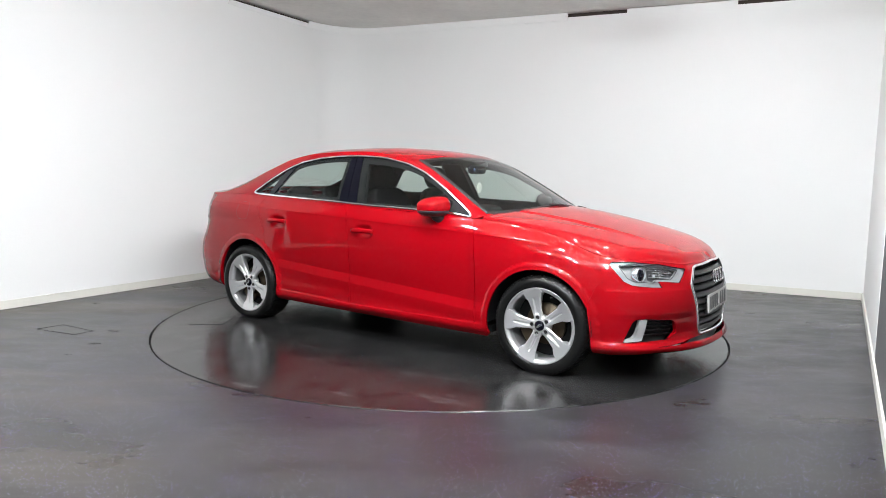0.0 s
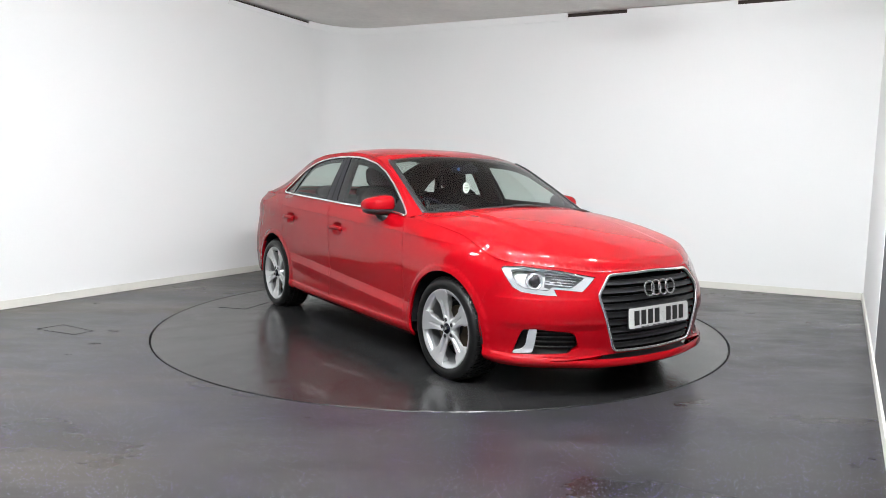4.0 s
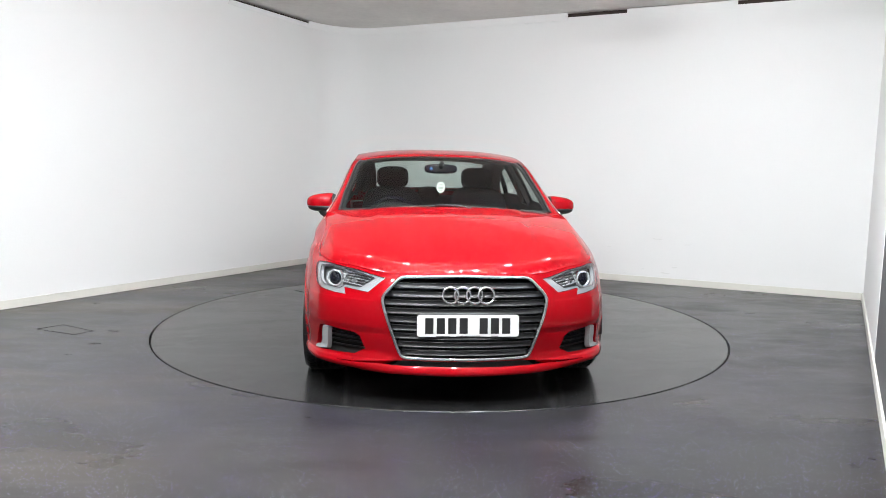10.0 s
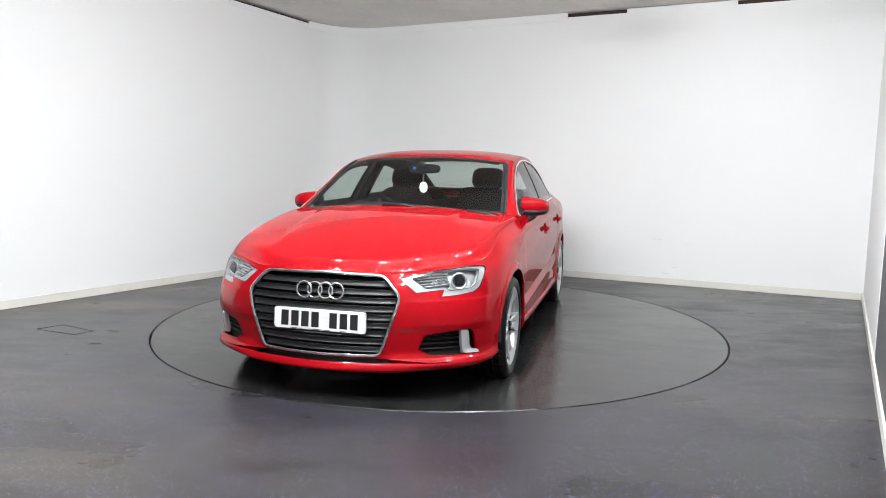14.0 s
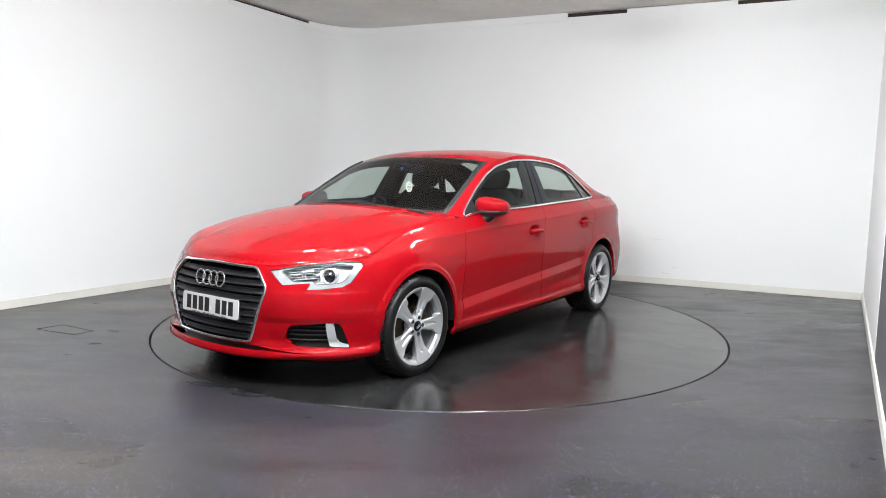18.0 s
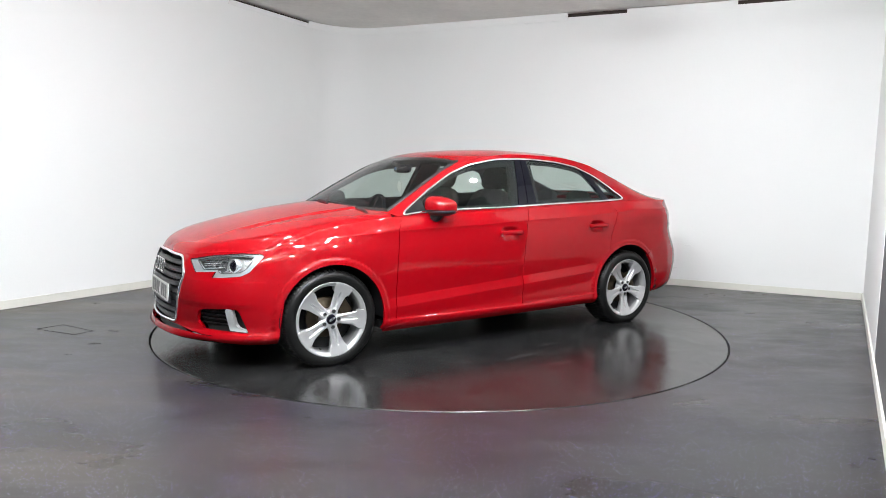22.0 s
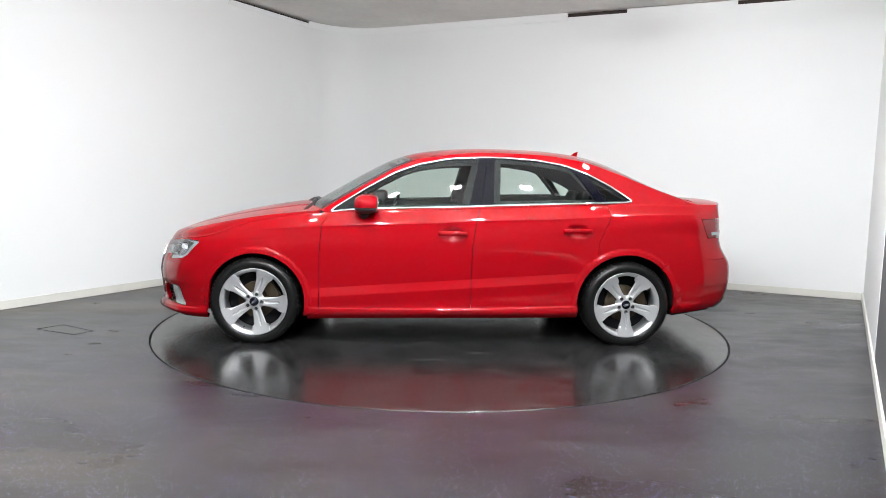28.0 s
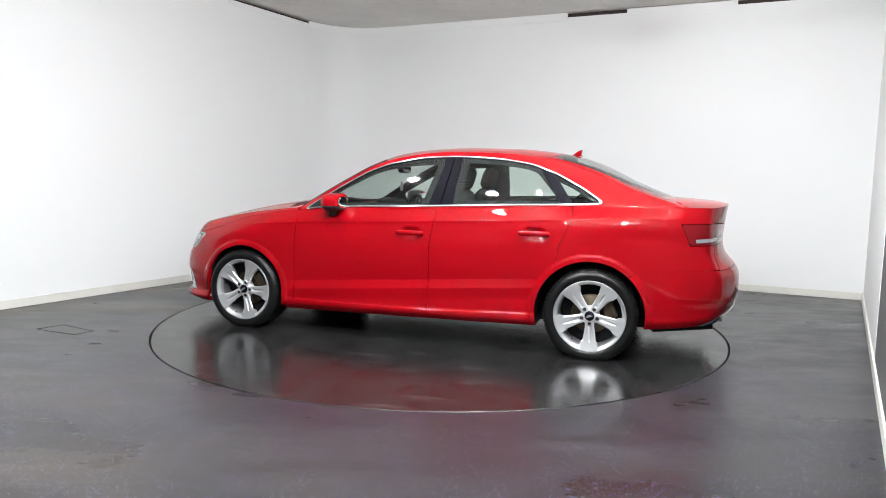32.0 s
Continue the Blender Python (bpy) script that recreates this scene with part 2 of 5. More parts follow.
# ---- the room ----
CEIL = 3.095
WALL_TOP = 3.042
LEFT_A, LEFT_DIR = Vector((-3.73, 0.10)), Vector((0.5000, 0.8660))
BACK_A, BACK_DIR = Vector((4.322, 1.279)), Vector((-0.8994, 0.4371))
RIGHT_DIR = Vector((-0.510, -0.860))


def crossing(a, u, b, v):
    k = ((b - a).x * v.y - (b - a).y * v.x) / (u.x * v.y - u.y * v.x)
    return a + u * k


CORNER = crossing(LEFT_A, LEFT_DIR, BACK_A, BACK_DIR)
REAR_A = Vector((0.0, -6.35))
REAR_DIR = Vector((0.860, -0.510))
RIGHT_END = crossing(BACK_A, RIGHT_DIR, REAR_A, REAR_DIR)
LEFT_END = crossing(LEFT_A, LEFT_DIR, REAR_A, REAR_DIR)
ROUND = 0.72


def corner_arc(radius, steps=28):
    """The rounded inner corner between the two seen walls, as plan points from the left wall to the back wall."""
    a, b = -LEFT_DIR, -BACK_DIR
    ang = a.angle(b)
    back = radius / math.tan(ang / 2)
    mid = (a + b).normalized()
    c = CORNER + mid * (radius / math.sin(ang / 2))
    p, q = CORNER + a * back - c, CORNER + b * back - c
    a0, a1 = math.atan2(p.y, p.x), math.atan2(q.y, q.x)
    d = (a1 - a0 + math.pi) % (2 * math.pi) - math.pi
    return [c + Vector((math.cos(a0 + d * i / steps), math.sin(a0 + d * i / steps))) * radius for i in range(steps + 1)]


ARC = corner_arc(ROUND)


def upright(points, inner, outer, z0, z1):
    """A wall skin along plan points, from inner to outer thickness away from the room's middle."""
    n = len(points)
    mid = Vector((0, -1.5))
    offs = []
    for i in range(n):
        t = (points[min(i + 1, n - 1)] - points[max(i - 1, 0)]).normalized()
        o = Vector((t.y, -t.x))
        if o.dot(points[i] - mid) < 0:
            o = -o
        offs.append(o)
    bm = bmesh.new()
    cols = []
    for p, o in zip(points, offs):
        a, b = p + o * inner, p + o * outer
        cols.append([bm.verts.new((a.x, a.y, z0)), bm.verts.new((a.x, a.y, z1)), bm.verts.new((b.x, b.y, z1)), bm.verts.new((b.x, b.y, z0))])
    for i in range(n - 1):
        for k in range(4):
            f = bm.faces.new((cols[i][k], cols[i + 1][k], cols[i + 1][(k + 1) % 4], cols[i][(k + 1) % 4]))
    bm.faces.new(cols[0])
    bm.faces.new(cols[-1][::-1])
    bmesh.ops.recalc_face_normals(bm, faces=bm.faces)
    return bm


def structure(name, bm, material, label=""):
    """A piece of the setting; ceiling and wall tops rise a little towards the corner, as the floor falls to its drain."""
    for v in bm.verts:
        if v.co.z > 2.5:
            v.co.z += -0.0110 * (v.co.x - 4.32) + 0.0045 * (v.co.y - 1.28)
    ob = part(name, bm, material, None)
    return tagged(ob, label, "", "", "structure")


LEFT_STOP, RIGHT_STOP = LEFT_A - LEFT_DIR * 1.0, BACK_A + RIGHT_DIR * 2.95
structure("wall_left", upright([LEFT_STOP, ARC[0]], 0, 0.15, 0, WALL_TOP), WHITE_WALL, "white painted plaster wall")
# added dark walls out of view; their edges set where door reflections darken
structure("wall_left_dark", upright([LEFT_END, LEFT_STOP], 0.002, 0.15, 0, WALL_TOP), DARK_WALL, "unseen dark wall standing in for the dark side of the room")
structure("wall_corner", upright(ARC, 0, 0.15, 0, WALL_TOP), WHITE_WALL, "white painted rounded wall corner")
structure("wall_back", upright([ARC[-1], BACK_A], 0, 0.15, 0, WALL_TOP), WHITE_WALL, "white painted plaster wall, scuffed low down")
structure("wall_right", upright([BACK_A, RIGHT_STOP], 0, 0.15, 0, CEIL), WHITE_WALL, "white painted plaster wall")
structure("wall_right_dark", upright([RIGHT_STOP, RIGHT_END], 0.002, 0.15, 0, CEIL), DARK_WALL, "unseen dark wall standing in for the dark side of the room")
structure("wall_rear", upright([RIGHT_END, LEFT_END], 0, 0.15, 0, CEIL), DARK_WALL, "unseen dark wall standing in for the dark side of the room")
# the dark recess over the wall's top, and the boards that hide it round the corner
structure("wall_recess", upright([LEFT_END, ARC[0]] + ARC[1:] + [BACK_A], 0.06, 0.14, WALL_TOP - 0.002, CEIL), GAP, "dark gap between wall top and ceiling")
STRIP_L = LEFT_A + LEFT_DIR * ((Vector((-2.322, 2.247)) - LEFT_A).dot(LEFT_DIR))
STRIP_B = BACK_A + BACK_DIR * ((Vector((1.426, 2.645)) - BACK_A).dot(BACK_DIR))
structure("trim_board", upright([STRIP_L, ARC[0]], -0.008, 0.02, WALL_TOP - 0.040, 3.056), WHITE_WALL, "white painted cover board along the wall top")
structure("trim_board", upright(ARC + [STRIP_B], -0.008, 0.02, WALL_TOP - 0.036, 3.092), WHITE_WALL, "white painted cover board along the wall top")
STRIP_C, STRIP_D = [BACK_A + BACK_DIR * ((Vector(q) - BACK_A).dot(BACK_DIR)) for q in ((2.05, 2.35), (3.10, 1.86))]
structure("trim_board", upright([STRIP_C, STRIP_D], 0.001, 0.02, WALL_TOP, 3.088), WHITE_WALL, "white filler board under the ceiling")
for nm, line in (("baseboard_left", [LEFT_END, ARC[0]]), ("baseboard_corner", ARC), ("baseboard_back", [ARC[-1], BACK_A]), ("baseboard_right", [BACK_A, RIGHT_END])):
    structure(nm, upright(line, -0.014, -0.001, 0.002, 0.075), CREAM, "cream painted skirting board")

flat = [LEFT_END, CORNER, BACK_A, RIGHT_END]
wide = [p + (p - Vector((0, -1.5))).normalized() * 0.4 for p in flat]
structure("ceiling", prism([(p.x, p.y) for p in wide], CEIL, CEIL + 0.2), CONCRETE, "bare grey concrete ceiling slab")

# floor with the round cut for the turntable
TABLE_R, TABLE_Y = 2.234, 0.013
bm = bmesh.new()
seg = 160
ring = [bm.verts.new((TABLE_R * math.cos(2 * math.pi * i / seg), TABLE_Y + TABLE_R * math.sin(2 * math.pi * i / seg), 0)) for i in range(seg)]
low = [bm.verts.new((TABLE_R * math.cos(2 * math.pi * i / seg), TABLE_Y + TABLE_R * math.sin(2 * math.pi * i / seg), -0.06)) for i in range(seg)]
edge = [bm.verts.new((p.x, p.y, 0)) for p in wide]
es = [bm.edges.new((ring[i], ring[(i + 1) % seg])) for i in range(seg)] + [bm.edges.new((edge[i], edge[(i + 1) % 4])) for i in range(4)]
bmesh.ops.triangle_fill(bm, edges=es, use_beauty=True)
for i in range(seg):
    bm.faces.new((ring[i], low[i], low[(i + 1) % seg], ring[(i + 1) % seg]))
bmesh.ops.recalc_face_normals(bm, faces=bm.faces)
structure("floor", bm, FLOOR, "dark grey flecked vinyl floor with wipe marks")
structure("floor_pit", prism([(2.3 * math.cos(i * math.pi / 32), 2.3 * math.sin(i * math.pi / 32)) for i in range(64)], -0.12, -0.06), SEAM, "dark pit under the turntable")

turntable = thing("turntable", "round dark vinyl-covered turntable flush with the floor", "turntable")
part("deck", lathe([(0.001, 0.0), (1.0, 0.0), (2.0, 0.0), (TABLE_R - 0.016, 0.0), (TABLE_R - 0.012, -0.004), (TABLE_R - 0.012, -0.05), (0.001, -0.05)], 160), TABLE, turntable)
for poly in turntable.children[0].data.polygons:
    poly.use_smooth = False


def floor_seams(parent, points, width, name):
    """A dark cut line in the vinyl along plan points."""
    bm = sweep([Vector((x, y, 0.0015)) for x, y in points], [(0, 0, 1)] * len(points), [(-width / 2, -0.001), (-width / 2, 0.0008), (width / 2, 0.0008), (width / 2, -0.001)])
    return part(name, bm, JOINT, parent)


HANG = 2.86


def ceiling_light(glow, m):
    """A small light box hung under the ceiling, glowing below and at its sides."""
    ob = thing("hanging_light", "white light box hung under the ceiling, lit", "light", group="hanging lights")
    part("diffuser", box(-0.065, 0.065, -0.045, 0.045, -0.034, 0.0, 0.008), glow, ob, "glowing diffuser")
    part("tray", box(-0.075, 0.075, -0.055, 0.055, 0.001, 0.020, 0.004), WHITE_WALL, ob, "white metal tray")
    for x in (-0.055, 0.055):
        part("hanger", box(x - 0.004, x + 0.004, -0.004, 0.004, 0.020, CEIL - HANG + 0.09), SATIN, ob)
    ob.matrix_basis = m
    return ob


# half a ring of dimmer ones over the front of the table, brighter ones towards the rear
for glow, places in ((DIFFUSER, [(1.9, -1.0), (1.05, -1.98), (0.2, -2.1), (-0.6, -2.1), (-1.4, -1.5)]),
                     (DIFFUSER_STRONG, [(0.4, -4.3), (-0.6, -3.7), (0.6, -3.4), (1.3, -4.1), (-0.9, -4.5), (-1.6, -3.6), (1.7, -3.2)])):
    first = ceiling_light(glow, pose(places[0][0], places[0][1], HANG))
    for cx, cy in places[1:]:
        copy_thing(first, pose(cx, cy, HANG))

# cut lines of hatches and sheet joints in the vinyl
A, B, C = Vector((-1.97, -0.35)), Vector((-1.71, -0.32)), Vector((-1.72, 0.04))
back = Matrix.Rotation(radians(-TURN_START), 2)
hatch = [back @ q for q in (A, B, C)]
floor_seams(turntable, [(q.x, q.y) for q in hatch], 0.006, "hatch_joint")
ground = bpy.data.objects["floor"]
floor_seams(ground, [(-3.02, -0.57), (-2.91, -0.41), (-2.58, -0.60), (-2.66, -0.72), (-3.02, -0.57)], 0.004, "hatch_joint")

# grey scuffs and dents low on the back wall
SCUFF = plain("wall_scuff", (0.76, 0.76, 0.75), 0.7, vary=0.06)
rng = random.Random(4)
inner = Vector((-BACK_DIR.y, BACK_DIR.x))
if inner.dot(Vector((0, -1.5)) - BACK_A) < 0:
    inner = -inner
wall_back = bpy.data.objects["wall_back"]
for along, z, length in ((2.05, 0.52, 0.10), (1.72, 0.47, 0.07), (2.2, 0.16, 0.03), (1.85, 0.20, 0.05), (1.95, 0.13, 0.10), (2.6, 0.40, 0.05), (2.4, 0.10, 0.04)):
    c = BACK_A + BACK_DIR * along + inner * 0.0008
    pts = [c + BACK_DIR * (length * (k / 6 - 0.5)) for k in range(7)]
    bm = sweep([Vector((q.x, q.y, z + rng.uniform(-0.006, 0.006))) for q in pts], [(inner.x, inner.y, 0)] * 7, [(-0.003, -0.0004), (-0.003, 0.0003), (0.004, 0.0003), (0.004, -0.0004)])
    part("scuff", bm, SCUFF, wall_back)


# ---- the car: shape functions (x forward, y to its left, z up, from the middle of the wheelbase on the ground) ----
from mathutils.geometry import delaunay_2d_cdt


def curve(xs, ys):
    """A smooth curve without overshoot through (xs, ys); returns a function of arrays."""
    xs, ys = np.array(xs, float), np.array(ys, float)
    order = np.argsort(xs)
    xs, ys = xs[order], ys[order]
    h = np.diff(xs)
    d = np.diff(ys) / h
    m = np.empty(len(xs))
    m[0], m[-1] = d[0], d[-1]
    for i in range(1, len(xs) - 1):
        m[i] = 0 if d[i - 1] * d[i] <= 0 else 3 * (h[i] + h[i - 1]) / ((2 * h[i] + h[i - 1]) / d[i - 1] + (h[i] + 2 * h[i - 1]) / d[i])

    def f(x):
        x = np.clip(np.asarray(x, float), xs[0], xs[-1])
        i = np.clip(np.searchsorted(xs, x) - 1, 0, len(xs) - 2)
        t = (x - xs[i]) / h[i]
        return ((1 + 2 * t) * (1 - t) ** 2 * ys[i] + t * (1 - t) ** 2 * h[i] * m[i] + t * t * (3 - 2 * t) * ys[i + 1] + t * t * (t - 1) * h[i] * m[i + 1])
    return f


# half of the car's outline in plan, from the middle of the nose to the middle of the tail
PLAN = [(2.185, 0), (2.170, 0.20), (2.118, 0.41), (2.02, 0.60), (1.89, 0.755), (1.76, 0.825), (1.60, 0.866), (1.30, 0.892), (0.80, 0.895), (0.0, 0.897),
        (-0.90, 0.895), (-1.30, 0.890), (-1.65, 0.872), (-1.91, 0.830), (-2.11, 0.715), (-2.215, 0.50), (-2.265, 0.25), (-2.278, 0.0)]


def spline_through(points, per=40):
    pts = [np.array(p, float) for p in points]
    pts = [pts[1] * np.array([1, -1])] + pts + [pts[-2] * np.array([1, -1])]
    out = []
    for i in range(1, len(pts) - 2):
        p0, p1, p2, p3 = pts[i - 1:i + 3]
        d0, d1, d2 = [max(1e-6, np.linalg.norm(b - a)) ** 0.5 for a, b in ((p0, p1), (p1, p2), (p2, p3))]
        m1 = d1 * ((p1 - p0) / d0 - (p2 - p0) / (d0 + d1) + (p2 - p1) / d1)
        m2 = d1 * ((p2 - p1) / d1 - (p3 - p1) / (d1 + d2) + (p3 - p2) / d2)
        for j in range(per):
            t = j / per
            out.append((2 * t ** 3 - 3 * t * t + 1) * p1 + (t ** 3 - 2 * t * t + t) * m1 + (-2 * t ** 3 + 3 * t * t) * p2 + (t ** 3 - t * t) * m2)
    out.append(pts[-2])
    return np.array(out)


OUT = spline_through(PLAN)
OUT_S = np.concatenate([[0], np.cumsum(np.hypot(*np.diff(OUT, axis=0).T))])
OUT_L = OUT_S[-1]
even = np.linspace(0, OUT_L, 1500)
OUT = np.stack([np.interp(even, OUT_S, OUT[:, 0]), np.interp(even, OUT_S, OUT[:, 1])], 1)
OUT_S = even
tan = np.gradient(OUT, axis=0)
for _ in range(6):
    tan[1:-1] = (tan[:-2] + 2 * tan[1:-1] + tan[2:]) / 4
tan /= np.hypot(tan[:, 0], tan[:, 1])[:, None]
OUT_N = np.stack([tan[:, 1], -tan[:, 0]], 1) * -1
OUT_N *= np.sign((OUT_N * (OUT - np.array([0, 0]))).sum(1))[:, None]


def side_s(x):
    """Way along the outline to a place on the flank."""
    return np.interp(-np.asarray(x, float), -OUT[:, 0], OUT_S)


def front_s(y):
    k = 400
    return np.sign(y) * np.interp(np.abs(y), OUT[:k, 1], OUT_S[:k])


def rear_s(y):
    k = 1500 - 380
    d = np.interp(np.abs(y), OUT[k:, 1][::-1], (OUT_L - OUT_S[k:])[::-1])
    return OUT_L - np.sign(y) * d


# sections: heights and inward set of eight levels, at stations along the outline
STATIONS = []


def station(s, heights, inward):
    STATIONS.append((float(s), heights, inward))


station(0.0, (0.150, 0.190, 0.235, 0.36, 0.50, 0.60, 0.655, 0.690), (0.10, 0.0, 0.020, 0.022, 0.032, 0.055, 0.078, 0.100))
station(front_s(0.41), (0.152, 0.192, 0.240, 0.36, 0.50, 0.60, 0.655, 0.690), (0.10, 0.0, 0.020, 0.012, 0.010, 0.035, 0.062, 0.084))
station(front_s(0.62), (0.160, 0.198, 0.245, 0.36, 0.50, 0.60, 0.665, 0.710), (0.09, 0.004, 0.014, 0.0, 0.004, 0.035, 0.067, 0.096))
station(side_s(1.72), (0.165, 0.200, 0.25, 0.36, 0.50, 0.62, 0.69, 0.738), (0.06, 0.005, 0.010, 0.0, 0.0, 0.018, 0.042, 0.074))
station(side_s(1.32), (0.17, 0.22, 0.30, 0.42, 0.56, 0.68, 0.78, 0.858), (0.05, 0.02, 0.010, 0.004, 0.0, 0.008, 0.040, 0.110))
station(side_s(0.90), (0.17, 0.215, 0.28, 0.42, 0.58, 0.74, 0.84, 0.918), (0.05, 0.010, 0.006, 0.010, 0.002, 0.002, 0.022, 0.080))
station(side_s(0.0), (0.18, 0.220, 0.28, 0.42, 0.60, 0.76, 0.865, 0.958), (0.05, 0.006, 0.004, 0.010, 0.002, 0.0, 0.014, 0.052))
station(side_s(-0.90), (0.19, 0.23, 0.29, 0.45, 0.62, 0.78, 0.90, 0.996), (0.05, 0.006, 0.004, 0.010, 0.002, 0.0, 0.014, 0.068))
station(side_s(-1.32), (0.20, 0.25, 0.31, 0.45, 0.62, 0.80, 0.925, 1.012), (0.05, 0.02, 0.010, 0.004, 0.0, 0.004, 0.024, 0.125))
station(side_s(-1.75), (0.232, 0.268, 0.325, 0.45, 0.60, 0.80, 0.94, 1.018), (0.05, 0.02, 0.012, 0.004, 0.004, 0.016, 0.036, 0.125))
station(rear_s(0.66), (0.27, 0.305, 0.36, 0.48, 0.585, 0.70, 0.92, 1.014), (0.06, 0.032, 0.012, 0.0, 0.010, 0.068, 0.092, 0.105))
station(rear_s(0.40), (0.29, 0.32, 0.37, 0.48, 0.585, 0.69, 0.92, 1.026), (0.07, 0.04, 0.016, 0.0, 0.012, 0.090, 0.108, 0.095))
station(OUT_L, (0.29, 0.32, 0.37, 0.48, 0.585, 0.69, 0.92, 1.030), (0.07, 0.04, 0.016, 0.0, 0.014, 0.098, 0.112, 0.095))
ST_S = [a for a, _, _ in STATIONS]
LEV_Z = np.stack([curve(ST_S, [h[k] for _, h, _ in STATIONS])(OUT_S) for k in range(8)], 1)
LEV_I = np.stack([curve(ST_S, [w[k] for _, _, w in STATIONS])(OUT_S) for k in range(8)], 1)

ARCH_F, ARCH_R = (1.305, 0.298, 0.342), (-1.312, 0.300, 0.358)
WAIST = curve([1.7, 1.0, 0.57, 0.26, -0.26, -0.85, -1.25, -1.57, -1.9], [0.775, 0.822, 0.845, 0.855, 0.880, 0.905, 0.928, 0.945, 0.945])
HANDLES = ((-0.067, 0.793), (-0.943, 0.822))


def step01(a, b, x):
    t = np.clip((x - a) / (b - a), 0, 1)
    return t * t * (3 - 2 * t)


def fold(s):
    s = np.asarray(s, float)
    sign = np.where(s < 0, -1.0, 1.0)
    s = np.abs(s)
    over = s > OUT_L
    return np.where(over, 2 * OUT_L - s, s), np.where(over, -sign, sign)


def level(s, k):
    s, _ = fold(s)
    return np.interp(s, OUT_S, LEV_Z[:, k])


def flank(s, z):
    """The lower body's skin: way along the outline, height."""
    s, sign = fold(s)
    z = np.asarray(z, float) + 0 * s
    idx = s / OUT_L * (len(OUT_S) - 1)
    i0 = np.clip(idx.astype(int), 0, len(OUT_S) - 2)
    fr = (idx - i0)[..., None]
    at = lambda tab: tab[i0] * (1 - fr) + tab[i0 + 1] * fr
    Z, I, C, N = at(LEV_Z), at(LEV_I), at(OUT), at(OUT_N)
    zc = np.clip(z, Z[:, 0], Z[:, 7])
    k = np.clip((zc[:, None] >= Z[:, 1:7]).sum(1), 0, 6)
    r = np.arange(len(s))
    D = np.diff(I, axis=1) / np.diff(Z, axis=1)
    H = np.diff(Z, axis=1)
    M = np.empty_like(I)
    M[:, 0], M[:, 7] = D[:, 0], D[:, 6]
    M[:, 1:7] = (D[:, :-1] * H[:, 1:] + D[:, 1:] * H[:, :-1]) / (H[:, 1:] + H[:, :-1])
    h = H[r, k]
    t = (zc - Z[r, k]) / h
    inward = (1 + 2 * t) * (1 - t) ** 2 * I[r, k] + t * (1 - t) ** 2 * h * M[r, k] + t * t * (3 - 2 * t) * I[r, k + 1] + t * t * (t - 1) * h * M[r, k + 1]
    x = C[:, 0]
    side = step01(1.95, 1.75, x) * step01(-2.05, -1.85, x)
    # wheel arch flares
    for cx, cz, rad in (ARCH_F, ARCH_R):
        rho = np.hypot(x - cx, z - cz)
        inward = inward - 0.009 * (1 - step01(rad + 0.026, rad + 0.046, rho)) * side * step01(0.15, 0.3, z)
    # waist crease
    w = WAIST(x)
    below = np.maximum(w - z, 0)
    inward = inward + side * step01(1.60, 1.1, x) * 0.012 * (1 - np.exp(-below / 0.022)) * np.exp(-below / 0.16)
    # lower door crease
    d = step01(0.98, 0.80, x) * step01(-1.02, -0.86, x)
    zl = 0.335 + 0.069 * (0.88 - x)
    zu = zl + 0.060
    inward = inward + d * 0.0145 * np.where(z > zu, np.exp(-(z - zu) / 0.14), np.clip((z - zl) / 0.060, 0, 1))
    inward = inward + d * 0.013 * step01(zl + 0.01, zl - 0.09, z)
    # the sill stands proud below the doors
    zs = 0.2625 + 0.037 * np.maximum(0, -0.2 - x)
    inward = inward - d * 0.006 * step01(zs - 0.001, zs - 0.010, z)
    # a soft ledge on the nose, level with the foot of the headlights
    inward = inward + 0.003 * step01(1.60, 1.72, x) * step01(0.44, 0.52, C[:, 1]) * step01(0.545, 0.562, z) * step01(0.66, 0.58, z)
    # the bumper is hollowed round the fog grilles, below a firm edge
    inward = inward + 0.012 * step01(1.68, 1.92, x) * step01(0.34, 0.46, C[:, 1]) * step01(0.425, 0.375, z) * step01(0.238, 0.285, z)
    # the lip under the bumper stands proud, with a narrow ledge on top
    inward = inward - 0.010 * step01(1.60, 1.75, x) * step01(0.2465, 0.2375, z)
    # a soft step low on the rear bumper
    inward = inward + 0.0045 * step01(-1.74, -1.95, x) * step01(0.450, 0.405, z)
    # swelling over the wheels
    for hx, hz in ((1.34, 0.735), (-1.32, 0.825)):
        inward = inward - 0.007 * np.exp(-((x - hx) / 0.17) ** 2 - ((z - hz) / 0.055) ** 2)
    # finger recesses behind the door handles
    for hx, hz in HANDLES:
        inward = inward + 0.025 * np.exp(-((x - hx) / 0.058) ** 4 - ((z - hz + 0.004) / 0.036) ** 4)
    p = C - N * inward[:, None]
    return np.stack([p[:, 0], p[:, 1] * sign, z], 1)


# the rim between flank and top: bonnet edge, waist line, boot edge
RIM = flank(OUT_S, LEV_Z[:, 7])
rim_order = np.argsort(RIM[:, 0])
RIM_X = RIM[rim_order]


def rim_y(x):
    return np.interp(x, RIM_X[:, 0], RIM_X[:, 1])


def rim_z(x):
    return np.interp(x, RIM_X[:, 0], RIM_X[:, 2])


NOSE_X, TAIL_X = RIM_X[-1, 0], RIM_X[0, 0]
HOOD_C = curve([2.12, 2.0, 1.90, 1.744, 1.50, 1.311, 1.137, 0.985, 0.85], [0.716, 0.762, 0.800, 0.846, 0.904, 0.940, 0.967, 0.986, 1.0])
BOOT_C = curve([-1.60, -1.81, -2.0, -2.10, TAIL_X], [1.10, 1.066, 1.052, 1.045, 1.030])


